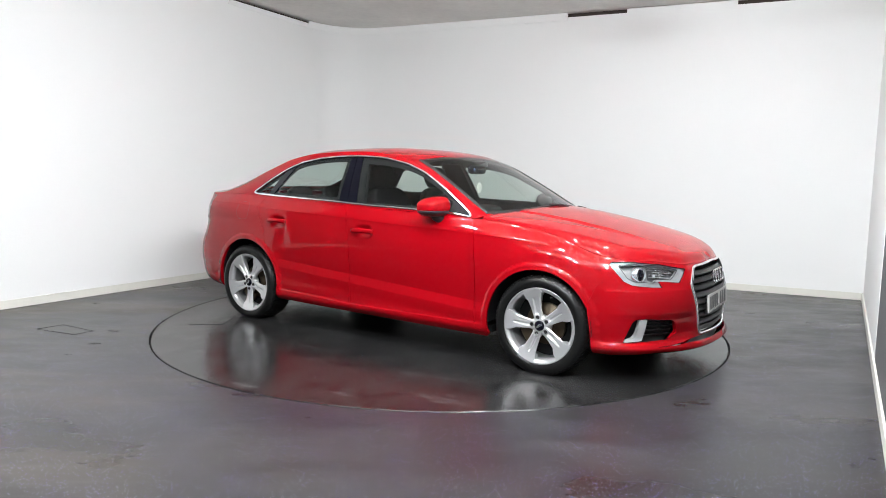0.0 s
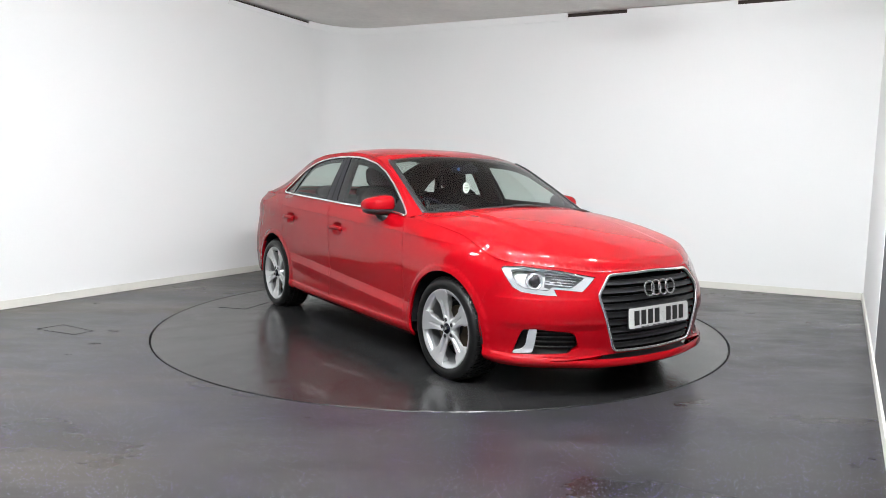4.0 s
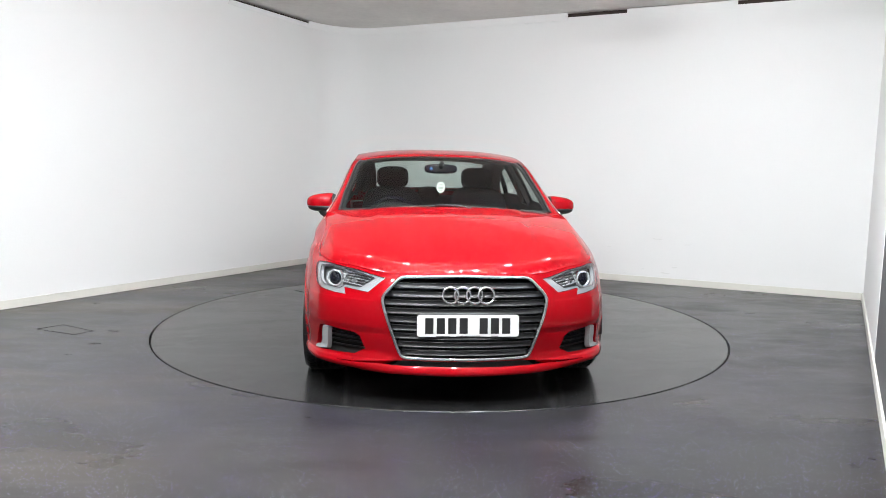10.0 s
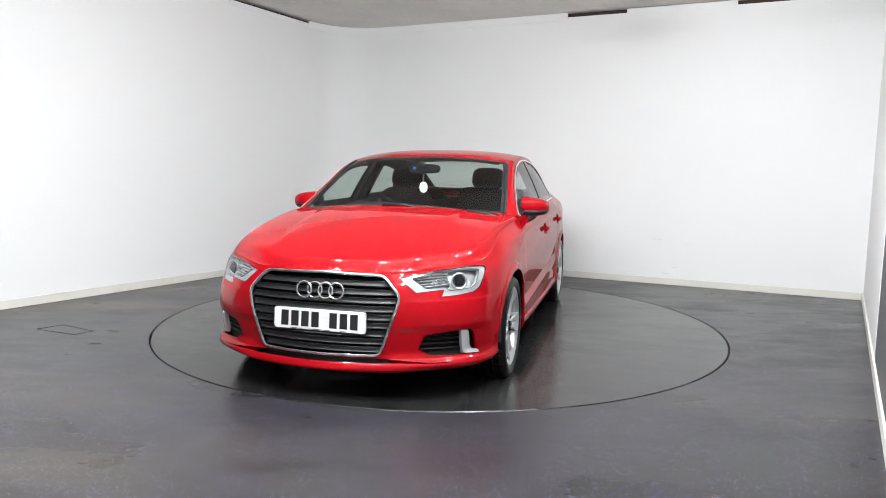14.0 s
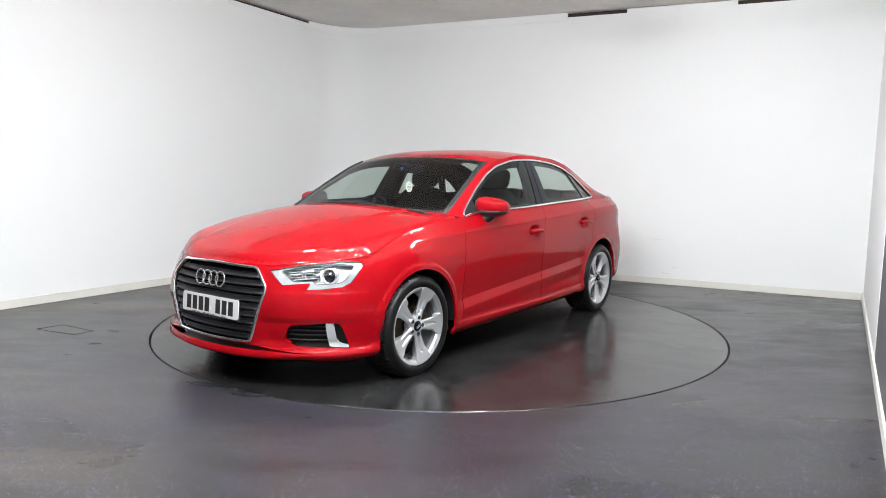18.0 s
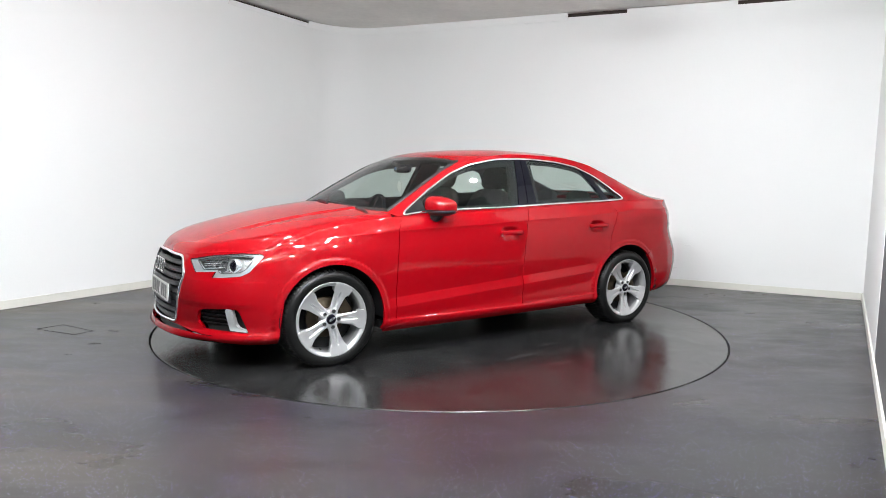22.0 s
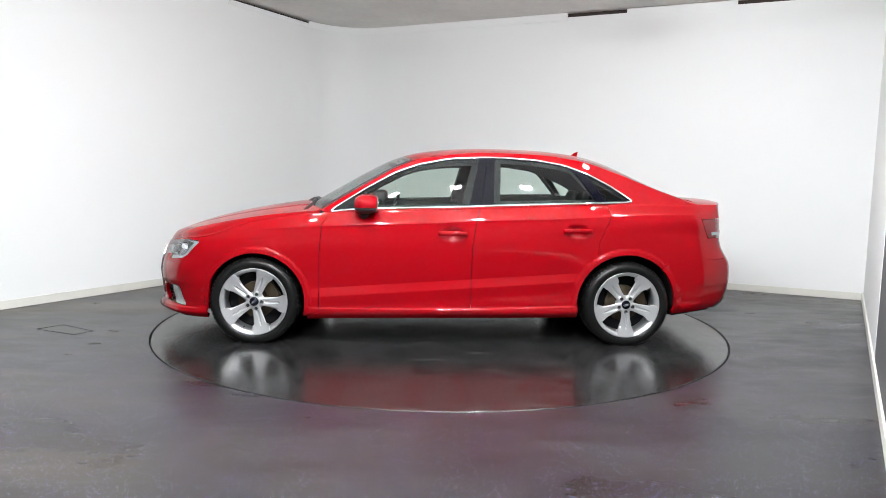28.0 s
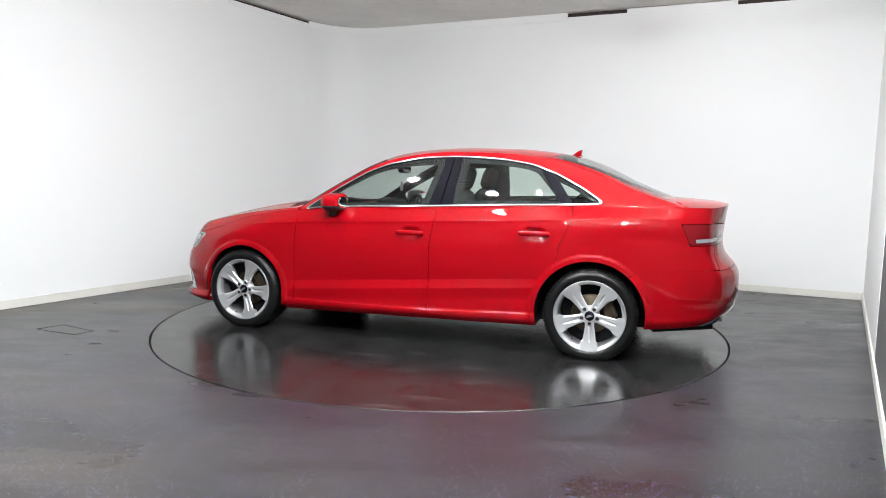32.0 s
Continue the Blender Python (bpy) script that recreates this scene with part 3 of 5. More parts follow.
def deck(center, p, dome_h=0.0):
    def f(x, y):
        ye = np.maximum(rim_y(x), 1e-3)
        q = np.clip(np.abs(y) / ye, 0, 1)
        ze = rim_z(x)
        yc = 0.50 - 0.10 * (x - 0.9)
        dome = dome_h * (1 - step01(yc - 0.03, yc + 0.03, np.abs(y))) * step01(2.0, 1.7, x)
        return np.stack([x, y, ze + (center(x) - ze) * (1 - q ** p) + dome], 1)
    return f


boot_skin = deck(BOOT_C, 3.6)
EDGE = RIM[::3][RIM[::3][:, 0] > 0.4]


def hood_skin(x, y):
    """The bonnet: a crowned sheet that rolls down to its edge all round."""
    x, y = np.asarray(x, float), np.asarray(y, float)
    crown = lambda u, v: HOOD_C(u) - 0.095 * v * v
    z = crown(x, y)
    gap = np.hypot(x[:, None] - EDGE[None, :, 0], np.abs(y)[:, None] - EDGE[None, :, 1])
    weight = 1 / (gap + 0.03) ** 4
    drop = crown(EDGE[:, 0], EDGE[:, 1]) - EDGE[:, 2]
    drop = (weight * drop).sum(1) / weight.sum(1)
    at = np.stack([x, np.abs(y)], 1)
    near = np.full(len(x), 9.0)
    for a, b in zip(EDGE[:-1, :2], EDGE[1:, :2]):
        k = np.clip((at - a) @ (b - a) / ((b - a) @ (b - a)), 0, 1)
        near = np.minimum(near, np.hypot(*(at - a - k[:, None] * (b - a)).T))
    yc = 0.50 - 0.10 * (x - 0.9)
    dome = 0.006 * (1 - step01(yc - 0.03, yc + 0.03, np.abs(y))) * step01(2.0, 1.7, x)
    # the edge meets the wing at the wing's own slope
    roll = np.clip(1 - near / np.maximum(1.55 * drop, 0.02), 0, 1)
    return np.stack([x, y, z - drop * roll ** 2.4 + dome], 1)

# the cabin: roof rails and the middle line
RAIL_Y = curve([1.05, 0.86, 0.70, 0.50, 0.30, 0.10, -0.30, -0.70, -1.0, -1.3, -1.6, -1.9], [0.80, 0.770, 0.742, 0.705, 0.675, 0.655, 0.640, 0.635, 0.630, 0.628, 0.640, 0.675])
RAIL_Z = curve([1.05, 0.86, 0.70, 0.50, 0.30, 0.10, -0.30, -0.70, -1.0, -1.3, -1.6, -1.9], [0.845, 0.940, 1.038, 1.155, 1.258, 1.320, 1.365, 1.355, 1.315, 1.222, 1.108, 1.010])
SPINE = curve([1.05, 0.985, 0.70, 0.53, 0.356, 0.18, -0.08, -0.344, -0.65, -0.96, -1.14, -1.325, -1.55, -1.81, -1.95], [0.945, 0.985, 1.150, 1.245, 1.325, 1.372, 1.402, 1.412, 1.407, 1.383, 1.350, 1.285, 1.175, 1.068, 1.02])


def top_skin(x, y):
    yr, zr = RAIL_Y(x), RAIL_Z(x)
    q = np.clip(np.abs(y) / yr, 0, 1.05)
    return np.stack([x, y, zr + (SPINE(x) - zr) * (1 - q ** (2.8 - 0.9 * step01(0.15, 0.5, x)))], 1)


def house_side(x, z):
    """Side of the cabin above the waist."""
    y0, z0, y1, z1 = rim_y(x), rim_z(x), RAIL_Y(x), RAIL_Z(x)
    t = np.clip((z - z0) / np.maximum(z1 - z0, 1e-3), -0.2, 1.2)
    return np.stack([x, y0 + (y1 - y0) * t + 0.035 * t * (1 - t), z], 1)


# ---- cutting panels out of the skins ----
def resample(loop, step):
    out = []
    n = len(loop)
    for i in range(n):
        a, b = np.array(loop[i], float), np.array(loop[(i + 1) % n], float)
        k = max(1, int(np.ceil(np.linalg.norm(b - a) / step)))
        out += [a + (b - a) * j / k for j in range(k)]
    return np.array(out)


def inside(points, loop):
    x, y = points[:, 0], points[:, 1]
    c = np.zeros(len(points), bool)
    a, b = loop, np.roll(loop, -1, axis=0)
    for (x0, y0), (x1, y1) in zip(a, b):
        if y0 != y1:
            hit = ((y0 > y) != (y1 > y)) & (x < (x1 - x0) * (y - y0) / (y1 - y0) + x0)
            c ^= hit
    return c


def edge_gap(points, loop):
    d = np.full(len(points), 9.0)
    for a, b in zip(loop, np.roll(loop, -1, axis=0)):
        e = b - a
        t = np.clip(((points - a) @ e) / max(e @ e, 1e-12), 0, 1)
        d = np.minimum(d, np.hypot(*(points - a - t[:, None] * e).T))
    return d


def crease_points():
    """Rows of points along the waist crease and the lower door crease, for crisp edges."""
    out = []
    for x in np.arange(1.55, -1.85, -0.012):
        w = float(WAIST(x))
        out += [(float(side_s(x)), w + k) for k in (0.012, 0.003, 0.0, -0.004, -0.012, -0.024)]
    for x in np.arange(0.95, -1.0, -0.012):
        zl = 0.335 + 0.069 * (0.88 - x)
        out += [(float(side_s(x)), zl + k) for k in (-0.012, -0.004, 0.0, 0.004, 0.03, 0.056, 0.060, 0.064, 0.074)]
        zs = 0.2625 + 0.037 * max(0.0, -0.2 - x)
        out += [(float(side_s(x)), zs + k) for k in (0.010, -0.006, -0.0095, -0.014)]
    return np.array(out)


CREASES = crease_points()


def fill(loops, step, extra=None):
    """Triangles over flat loops (the first the outside, the rest holes)."""
    loops = [resample(l, step) for l in loops]
    lo, hi = loops[0].min(0), loops[0].max(0)
    gx, gy = np.meshgrid(np.arange(lo[0], hi[0], step), np.arange(lo[1], hi[1], step * 0.87))
    gx = gx + (np.arange(gx.shape[0]) % 2)[:, None] * step / 2
    grid = np.stack([gx.ravel(), gy.ravel()], 1)
    ok = inside(grid, loops[0])
    for l in loops[1:]:
        ok &= ~inside(grid, l)
    grid = grid[ok]
    if len(grid):
        near = np.ones(len(grid), bool)
        for l in loops:
            near &= edge_gap(grid, l) > step * 0.45
        grid = grid[near]
    if extra is not None:
        ok = inside(extra, loops[0])
        for l in loops:
            ok &= edge_gap(extra, l) > 0.004
        for l in loops[1:]:
            ok &= ~inside(extra, l)
        ex = extra[ok]
        if len(ex) and len(grid):
            far = np.array([np.min(np.abs(ex - g).max(1)) > 0.008 for g in grid])
            grid = np.concatenate([grid[far], ex])
    pts, edges, rims = [], [], []
    for l in loops:
        k = len(pts)
        pts += [Vector(p) for p in l]
        rims.append(list(range(k, k + len(l))))
        edges += [(k + i, k + (i + 1) % len(l)) for i in range(len(l))]
    pts += [Vector(p) for p in grid]
    v, _, f, ov, _, _ = delaunay_2d_cdt(pts, edges, [], 0, 1e-6)
    v = np.array([tuple(p) for p in v])
    tri = np.array([t for t in f if len(t) == 3])
    mid = v[tri].mean(1)
    ok = inside(mid, loops[0])
    for l in loops[1:]:
        ok &= ~inside(mid, l)
    where = {}
    for new_i, olds in enumerate(ov):
        for o in olds:
            where[o] = new_i
    return v, tri[ok], [[where[i] for i in r] for r in rims]


def skin_normals(skin, uv, eps=0.003):
    u, w = uv[:, 0], uv[:, 1]
    a = skin(u + eps, w) - skin(u - eps, w)
    b = skin(u, w + eps) - skin(u, w - eps)
    n = np.cross(a, b)
    return n / np.maximum(np.linalg.norm(n, axis=1), 1e-9)[:, None]


def panel(name, material, parent, skin, loops, step=0.03, depth=0.02, lift=0.0, side=1, label="", analytic=True, up=None, rows=None):
    """A sheet of a skin inside flat loops, with its edges turned in by depth; side -1 mirrors it."""
    uv, tri, rims = fill(loops, step, CREASES if skin is flank and step < 0.02 else rows)
    p = skin(uv[:, 0], uv[:, 1])
    n = skin_normals(skin, uv)
    out = p * np.array([0.35, 1, 0]) + np.array([0, 0, -0.3]) if up is None else np.tile(np.array(up, float), (len(p), 1))
    if up is None:
        out[:, 2] = p[:, 2] - 0.45
    if (n * out).sum() < 0:
        n = -n
    p = p + n * lift
    a, b, c = p[tri[:, 0]], p[tri[:, 1]], p[tri[:, 2]]
    fn = np.cross(b - a, c - a)
    if (fn * n[tri[:, 0]]).sum() < 0:
        tri = tri[:, ::-1]
    verts, norms, faces = [*p], [*n], [tuple(t) for t in tri]
    if depth:
        mid = p.mean(0)
        for r in rims:
            k = len(verts)
            m = len(r)
            for j, i in enumerate(r):
                t = p[r[(j + 1) % m]] - p[r[j - 1]]
                o = np.cross(t, n[i])
                o /= max(np.linalg.norm(o), 1e-9)
                verts += [p[i], p[i] - n[i] * depth]
                norms += [o, o]
            for j in range(m):
                q = (j + 1) % m
                faces.append((k + 2 * j, k + 2 * j + 1, k + 2 * q + 1, k + 2 * q))
    verts, norms = np.array(verts), np.array(norms)
    if side < 0:
        verts, norms = verts * np.array([1, -1, 1]), norms * np.array([1, -1, 1])
        faces = [f[::-1] for f in faces]
    me = mesh_of(name, verts, faces, material, norms if analytic else None)
    return part(name, me, None, parent, label)


def on_skin(skin, pts, lift=0.0, side=1):
    """Points and outward directions on a skin."""
    uv = np.array(pts, float)
    p, n = skin(uv[:, 0], uv[:, 1]), skin_normals(skin, uv)
    if (n * (p * np.array([0.35, 1, 0.2]))).sum() < 0:
        n = -n
    p = p + n * lift
    flip = np.array([1, side, 1])
    return p * flip, n * flip


def smooth_loop(points, step=0.02, closed=True, rounds=2):
    """Rounds a polygon's corners a little by cutting them."""
    pts = [np.array(p, float) for p in points]
    for _ in range(rounds):
        out = []
        n = len(pts)
        for i in range(n if closed else n - 1):
            a, b = pts[i], pts[(i + 1) % n]
            d = np.linalg.norm(b - a)
            k = min(0.25, step / max(d, 1e-6))
            out += [a + (b - a) * k, b - (b - a) * k]
        pts = out if closed else [pts[0]] + out[1:-1] + [pts[-1]]
    return [tuple(p) for p in pts]


def sx(points):
    """Side-view points (x, z) as (way, z) on the flank."""
    return [(float(side_s(x)), z) for x, z in points]


def arch(a, lo, hi, n=28, grow=0.0):
    cx, cz, r = a
    return [(cx + (r + grow) * math.cos(lo + (hi - lo) * i / n), cz + (r + grow) * math.sin(lo + (hi - lo) * i / n)) for i in range(n + 1)]


def rim_line(x0, x1, n=16):
    xs = np.linspace(x0, x1, n)
    return [(float(x), float(level(side_s(x), 7))) for x in xs]


# ---- the car ----
car = thing("car", "red four-door saloon car with alloy wheels, parked on the turntable", "car")
OX, OY = 0.021, -0.044     # the car's middle on the table
body = car

# panel outlines in side view
GAP_W = 0.0025
DOOR_F = [(0.80, 0.925), (0.845, 0.84), (0.862, 0.64), (0.868, 0.262)]
SPLIT = [(-0.201, 0.262), (-0.201, 0.452), (-0.205, 0.692), (-0.228, 0.85), (-0.257, 0.97)]
DOOR_R = [(-1.172, 1.0), (-1.180, 0.923), (-1.100, 0.742)]
SILL_Z = [(0.868, 0.262), (0.3, 0.262), (-0.201, 0.266), (-0.5, 0.272), (-0.80, 0.285)]


def shrink(points, dx):
    return [(x + dx, z) for x, z in points]


arch_r_door = [(x, z) for x, z in arch(ARCH_R, radians(70), radians(-2), 24, 0.028) if z < 0.70 and x > -1.10]


def build_side(side):
    # front wing
    wing = [(0.80 + GAP_W, 0.915), (0.845 + GAP_W, 0.84), (0.862 + GAP_W, 0.64), (0.868 + GAP_W, 0.222), (0.945, 0.205)]
    wing += [q for q in arch(ARCH_F, radians(197), radians(25), 44)]
    wing += [(1.6162, 0.4569), (1.6617, 0.5719), (1.7008, 0.5983), (1.6627, 0.7346), (1.6587, float(level(side_s(1.6587), 7)))]
    wing += rim_line(1.64, 0.80 + GAP_W, 16)
    panel("front_wing", RED, body, flank, [sx(wing)], 0.016, 0.015, side=side)
    # doors
    d1 = shrink(DOOR_F[:], -GAP_W) + shrink(SILL_Z[1:2], 0) + shrink(SPLIT, GAP_W) + rim_line(-0.25, 0.78, 14)
    front = panel("front_door", RED, body, flank, [sx(d1)], 0.017, 0.015, side=side)
    d2 = shrink(SPLIT[::-1], -GAP_W) + [(-0.5, 0.272), (-0.80, 0.285)] + arch_r_door[::-1] + DOOR_R[::-1] + rim_line(-1.15, -0.27, 14)
    rear = panel("rear_door", RED, body, flank, [sx(d2)], 0.017, 0.015, side=side)
    for (hx, hz), door in zip(HANDLES, (front, rear)):
        pts = [(hx - 0.100 + 0.200 * i / 12, hz + 0.004 * math.sin(math.pi * i / 12)) for i in range(13)]
        p, n = on_skin(lambda s, z: flank(s, z), sx(pts), 0.0, side)
        base, _ = on_skin(flank, sx([(hx - 0.13, hz)]), 0, side)
        y = float(base[0][1])
        path = [Vector((OUT_P[0], y + side * (0.014 + 0.016 * math.sin(math.pi * min(1, max(0, i / 12))) ** 0.4), OUT_P[2])) for i, OUT_P in enumerate(p)]
        sect = [(-0.014, -0.008), (-0.016, 0.0), (-0.010, 0.008), (0.010, 0.008), (0.016, 0.0), (0.014, -0.008)]
        part("door_handle", sweep(path, [(0, side, 0)] * 13, sect), RED, door, "red grab handle")
    # sill
    sill = [(0.868, 0.2612), (0.3, 0.2612), (-0.201, 0.2652), (-0.5, 0.2712), (-0.80, 0.2842), (-0.955, 0.30), (-0.96, 0.20), (-0.5, 0.19), (0.0, 0.185), (0.5, 0.18), (0.95, 0.175), (0.945, 0.20), (0.87, 0.22)]
    panel("sill", RED, body, flank, [sx(sill)], 0.012, 0.02, side=side)
    # rear quarter
    quart = [(x - GAP_W * 2, z) for x, z in DOOR_R] + [(x - 0.002, z + 0.003) for x, z in arch_r_door]
    quart += [(-0.958, 0.30), (-0.962, 0.205)]
    quart += [q for q in arch(ARCH_R, radians(-14), radians(132), 40) if q[1] > 0.2]
    quart += [(-1.60, 0.5994), (-1.75, 0.6134), (-1.90, 0.6234)]
    quart = sx(quart) + [(float(rear_s(0.70)), 0.625), (float(rear_s(0.70)), 0.775), (float(side_s(-1.93)), 0.775), (float(side_s(-1.865)), 0.915), (float(rear_s(0.70)), 0.915), (float(rear_s(0.70)), float(level(rear_s(0.70), 7)))]
    quart += sx(rim_line(-1.93, -1.18, 16))
    panel("rear_quarter", RED, body, flank, [quart], 0.016, 0.015, side=side)
    # tail lamp
    tail = [(float(side_s(-1.868)), 0.910), (float(rear_s(0.703)), 0.910), (float(rear_s(0.40)), 0.905), (float(rear_s(0.40)), 0.79), (float(rear_s(0.703)), 0.780), (float(side_s(-1.932)), 0.780)]
    lamp = panel("tail_light", RED_LENS, body, flank, [smooth_loop(tail, 0.012)], 0.03, 0.03, 0.002, side, "red tail light with a clear strip")
    clear = [(4.722, 0.818), (float(rear_s(0.46)), 0.832), (float(rear_s(0.46)), 0.812), (4.728, 0.796)]
    panel("reversing_strip", LED, lamp, flank, [clear], 0.03, 0.004, 0.005, side, "white strip in the tail light")
    # cabin side frame with the window opening
    rail = [(float(x), float(RAIL_Z(x))) for x in np.linspace(0.86, -1.86, 46)]
    foot = [(float(x), float(rim_z(x)) + 0.0015) for x in np.linspace(-1.86, 0.83, 46)]
    frame_red = panel("side_frame", RED, body, house_side, [rail + foot, WINDOW], 0.028, 0.012, side=side)
    panel("side_lining", CABIN, body, house_side, [[(x, z - 0.004) for x, z in rail[1:-1]] + [(x, z - 0.04) for x, z in foot[1:-1]], [(-0.29 + (x + 0.29) * 0.94, 1.13 + (z - 1.13) * 0.84) for x, z in WINDOW]], 0.05, 0.0, -0.018, side, "dark inner lining of the window frame")
    # chrome line round the side windows
    loop = smooth_loop(WINDOW, 0.02, rounds=2)
    loop = [tuple(q) for q in resample(loop, 0.025)]
    p, n = on_skin(house_side, loop, 0.001, side)
    part("window_trim", sweep(p, n, strip(0.0135, 0.005), True), CHROME, frame_red, "bright chrome window surround")
    # panes and pillars
    for nm, outline, mat in (("front_side_window", PANE_F, PANE), ("rear_side_window", PANE_R, PANE), ("quarter_window", PANE_Q, PANE)):
        g = panel(nm, mat, body, house_side, [outline], 0.05, 0.0, -0.006, side, "greenish clear side glass")
        g.visible_shadow = False
    for cover in PILLAR_B:
        panel("pillar_cover", GLOSS_BLACK, body, house_side, [cover], 0.04, 0.02, -0.002, side, "gloss black door pillar cover")
    panel("pillar_cover", GLOSS_BLACK, body, house_side, [PILLAR_C], 0.04, 0.02, -0.002, side, "gloss black rear pillar cover")
    panel("mirror_base", CABIN, body, house_side, [MIRROR_BASE], 0.03, 0.01, -0.002, side, "black corner piece behind the door mirror")
    # mirror
    build_mirror(side)


WINDOW = [(0.786, 0.928), (0.70, 0.943), (0.53, 0.955), (0.26, 0.965), (-0.02, 0.973), (-0.26, 0.984), (-0.46, 0.993), (-0.86, 1.008), (-1.30, 1.020), (-1.372, 1.030),
          (-1.215, 1.133), (-1.045, 1.220), (-0.878, 1.281), (-0.67, 1.314), (-0.467, 1.327), (-0.304, 1.329), (-0.12, 1.322), (-0.02, 1.311), (0.182, 1.271), (0.343, 1.211), (0.544, 1.098), (0.745, 0.970), (0.777, 0.946)]


def between(x0, x1, lo_in=0.0, hi_in=0.0, n=14):
    """The part of the window outline between two uprights; each upright is a (bottom x, top x) pair."""
    low = curve([q[0] for q in WINDOW[:10]], [q[1] for q in WINDOW[:10]])
    top = curve([0.80] + [q[0] for q in WINDOW[10:]] + [-1.372], [0.925] + [q[1] for q in WINDOW[10:]] + [1.030])
    a = [(x0[0] + (x1[0] - x0[0]) * i / n) for i in range(n + 1)]
    b = [(x1[1] + (x0[1] - x1[1]) * i / n) for i in range(n + 1)]
    return [(x, float(low(x)) + lo_in) for x in a] + [(x, float(top(x)) - hi_in) for x in b]


PANE_F = between((0.77, 0.76), (-0.178, -0.262))
PANE_R = between((-0.352, -0.372), (-1.135, -0.935))
PANE_Q = between((-1.175, -1.03), (-1.36, -1.34))
PILLAR_B = (between((-0.178, -0.262), (-0.263, -0.315), 0.002, 0.002, 6), between((-0.270, -0.322), (-0.352, -0.372), 0.002, 0.002, 6))
PILLAR_C = between((-1.105, -0.93), (-1.18, -1.035), 0.002, 0.002, 6)
MIRROR_BASE = between((0.772, 0.765), (0.615, 0.625), 0.004, 0.004, 6)


def ellipsoid(cx, cy, cz, rx, ry, rz, power=2.5, n=28, k=16):
    """A rounded box: superellipsoid."""
    sg = lambda v, e: math.copysign(abs(v) ** e, v)
    bm = bmesh.new()
    e = 2 / power
    rows = []
    for j in range(k + 1):
        v = -math.pi / 2 + math.pi * j / k
        rows.append([bm.verts.new((cx + rx * sg(math.cos(v), e) * sg(math.cos(2 * math.pi * i / n), e), cy + ry * sg(math.cos(v), e) * sg(math.sin(2 * math.pi * i / n), e), cz + rz * sg(math.sin(v), e))) for i in range(n)])
    for j in range(k):
        for i in range(n):
            bm.faces.new((rows[j][i], rows[j][(i + 1) % n], rows[j + 1][(i + 1) % n], rows[j + 1][i])).smooth = True
    bmesh.ops.remove_doubles(bm, verts=bm.verts, dist=1e-5)
    bmesh.ops.recalc_face_normals(bm, faces=bm.faces)
    return bm


def cut(bm, co, no):
    """Keeps the half of a mesh behind the plane, closing the cut."""
    g = bm.verts[:] + bm.edges[:] + bm.faces[:]
    r = bmesh.ops.bisect_plane(bm, geom=g, plane_co=co, plane_no=no, clear_outer=True)
    bmesh.ops.holes_fill(bm, edges=[e for e in r["geom_cut"] if isinstance(e, bmesh.types.BMEdge)])
    return bm


def build_mirror(side):
    mir = new("door_mirror")
    mir.parent = body
    tagged(mir, "red door mirror with a black lower shell")
    def shape():
        bm = ellipsoid(0.535, 0.872, 0.988, 0.088, 0.112, 0.064, 2.9)
        for v in bm.verts:
            k = (v.co.y - 0.872) / 0.108
            if v.co.z > 0.985:
                v.co.z = 0.985 + (v.co.z - 0.985) * (1.02 - 0.22 * k)
            v.co.x -= 0.018 * k * k * (k > 0)
        return bm

    cap = cut(shape(), (0.535, 0.87, 0.966), (0, 0, -1))
    cap = cut(cap, (0.462, 0.87, 0.99), (-1, 0, 0))
    cap = cut(cap, (0.535, 0.797, 0.99), (0, -1, 0))
    root = cut(cut(shape(), (0.535, 0.87, 0.966), (0, 0, -1)), (0.535, 0.7975, 0.99), (0, 1, 0))
    root = cut(root, (0.464, 0.87, 0.99), (-1, 0, 0))
    low = cut(shape(), (0.535, 0.87, 0.962), (0, 0, 1))
    low = cut(low, (0.464, 0.87, 0.99), (-1, 0, 0))
    foot = tube_between([(0.535, 0.878, 0.950), (0.545, 0.862, 0.925), (0.560, 0.835, 0.906), (0.58, 0.80, 0.895)], 0.034, 12)
    glass_bm = ellipsoid(0.459, 0.872, 0.990, 0.004, 0.080, 0.042, 2.7, 20, 10)
    for nm, bm, mat, lab in (("cap", cap, RED, "red mirror cap"), ("lower_shell", low, TRIM, "black mirror underside"), ("inner_shell", root, TRIM, "black inner end of the mirror"), ("stalk", foot, TRIM, "black mirror foot"), ("mirror_glass", glass_bm, CHROME, "mirror glass")):
        if side < 0:
            moved(bm, Matrix.Diagonal((1, -1, 1, 1)))
            bmesh.ops.reverse_faces(bm, faces=bm.faces)
        part(nm, bm, mat, mir, lab)


for sd in (1, -1):
    build_side(sd)

# bonnet
hx = np.linspace(0, side_s(0.87), 60)
edge_pts = flank(hx, level(hx, 7))
half = [(float(p[0]), float(p[1]) - 0.0007) for p in edge_pts if p[1] > 0.004]
back = [(0.885, 0.70), (0.935, 0.60), (0.985, 0.40), (1.015, 0.2), (1.025, 0.0)]
loop = [(NOSE_X - 0.001, 0.0)] + half + back
loop += [(x, -y) for x, y in loop[-2:0:-1]]
along = np.gradient(EDGE[:, :2], axis=0)
along /= np.hypot(along[:, 0], along[:, 1])[:, None]
inwards = np.stack([along[:, 1], -along[:, 0]], 1)
inwards *= np.sign((inwards * (np.array([1.2, 0]) - EDGE[:, :2])).sum(1))[:, None]
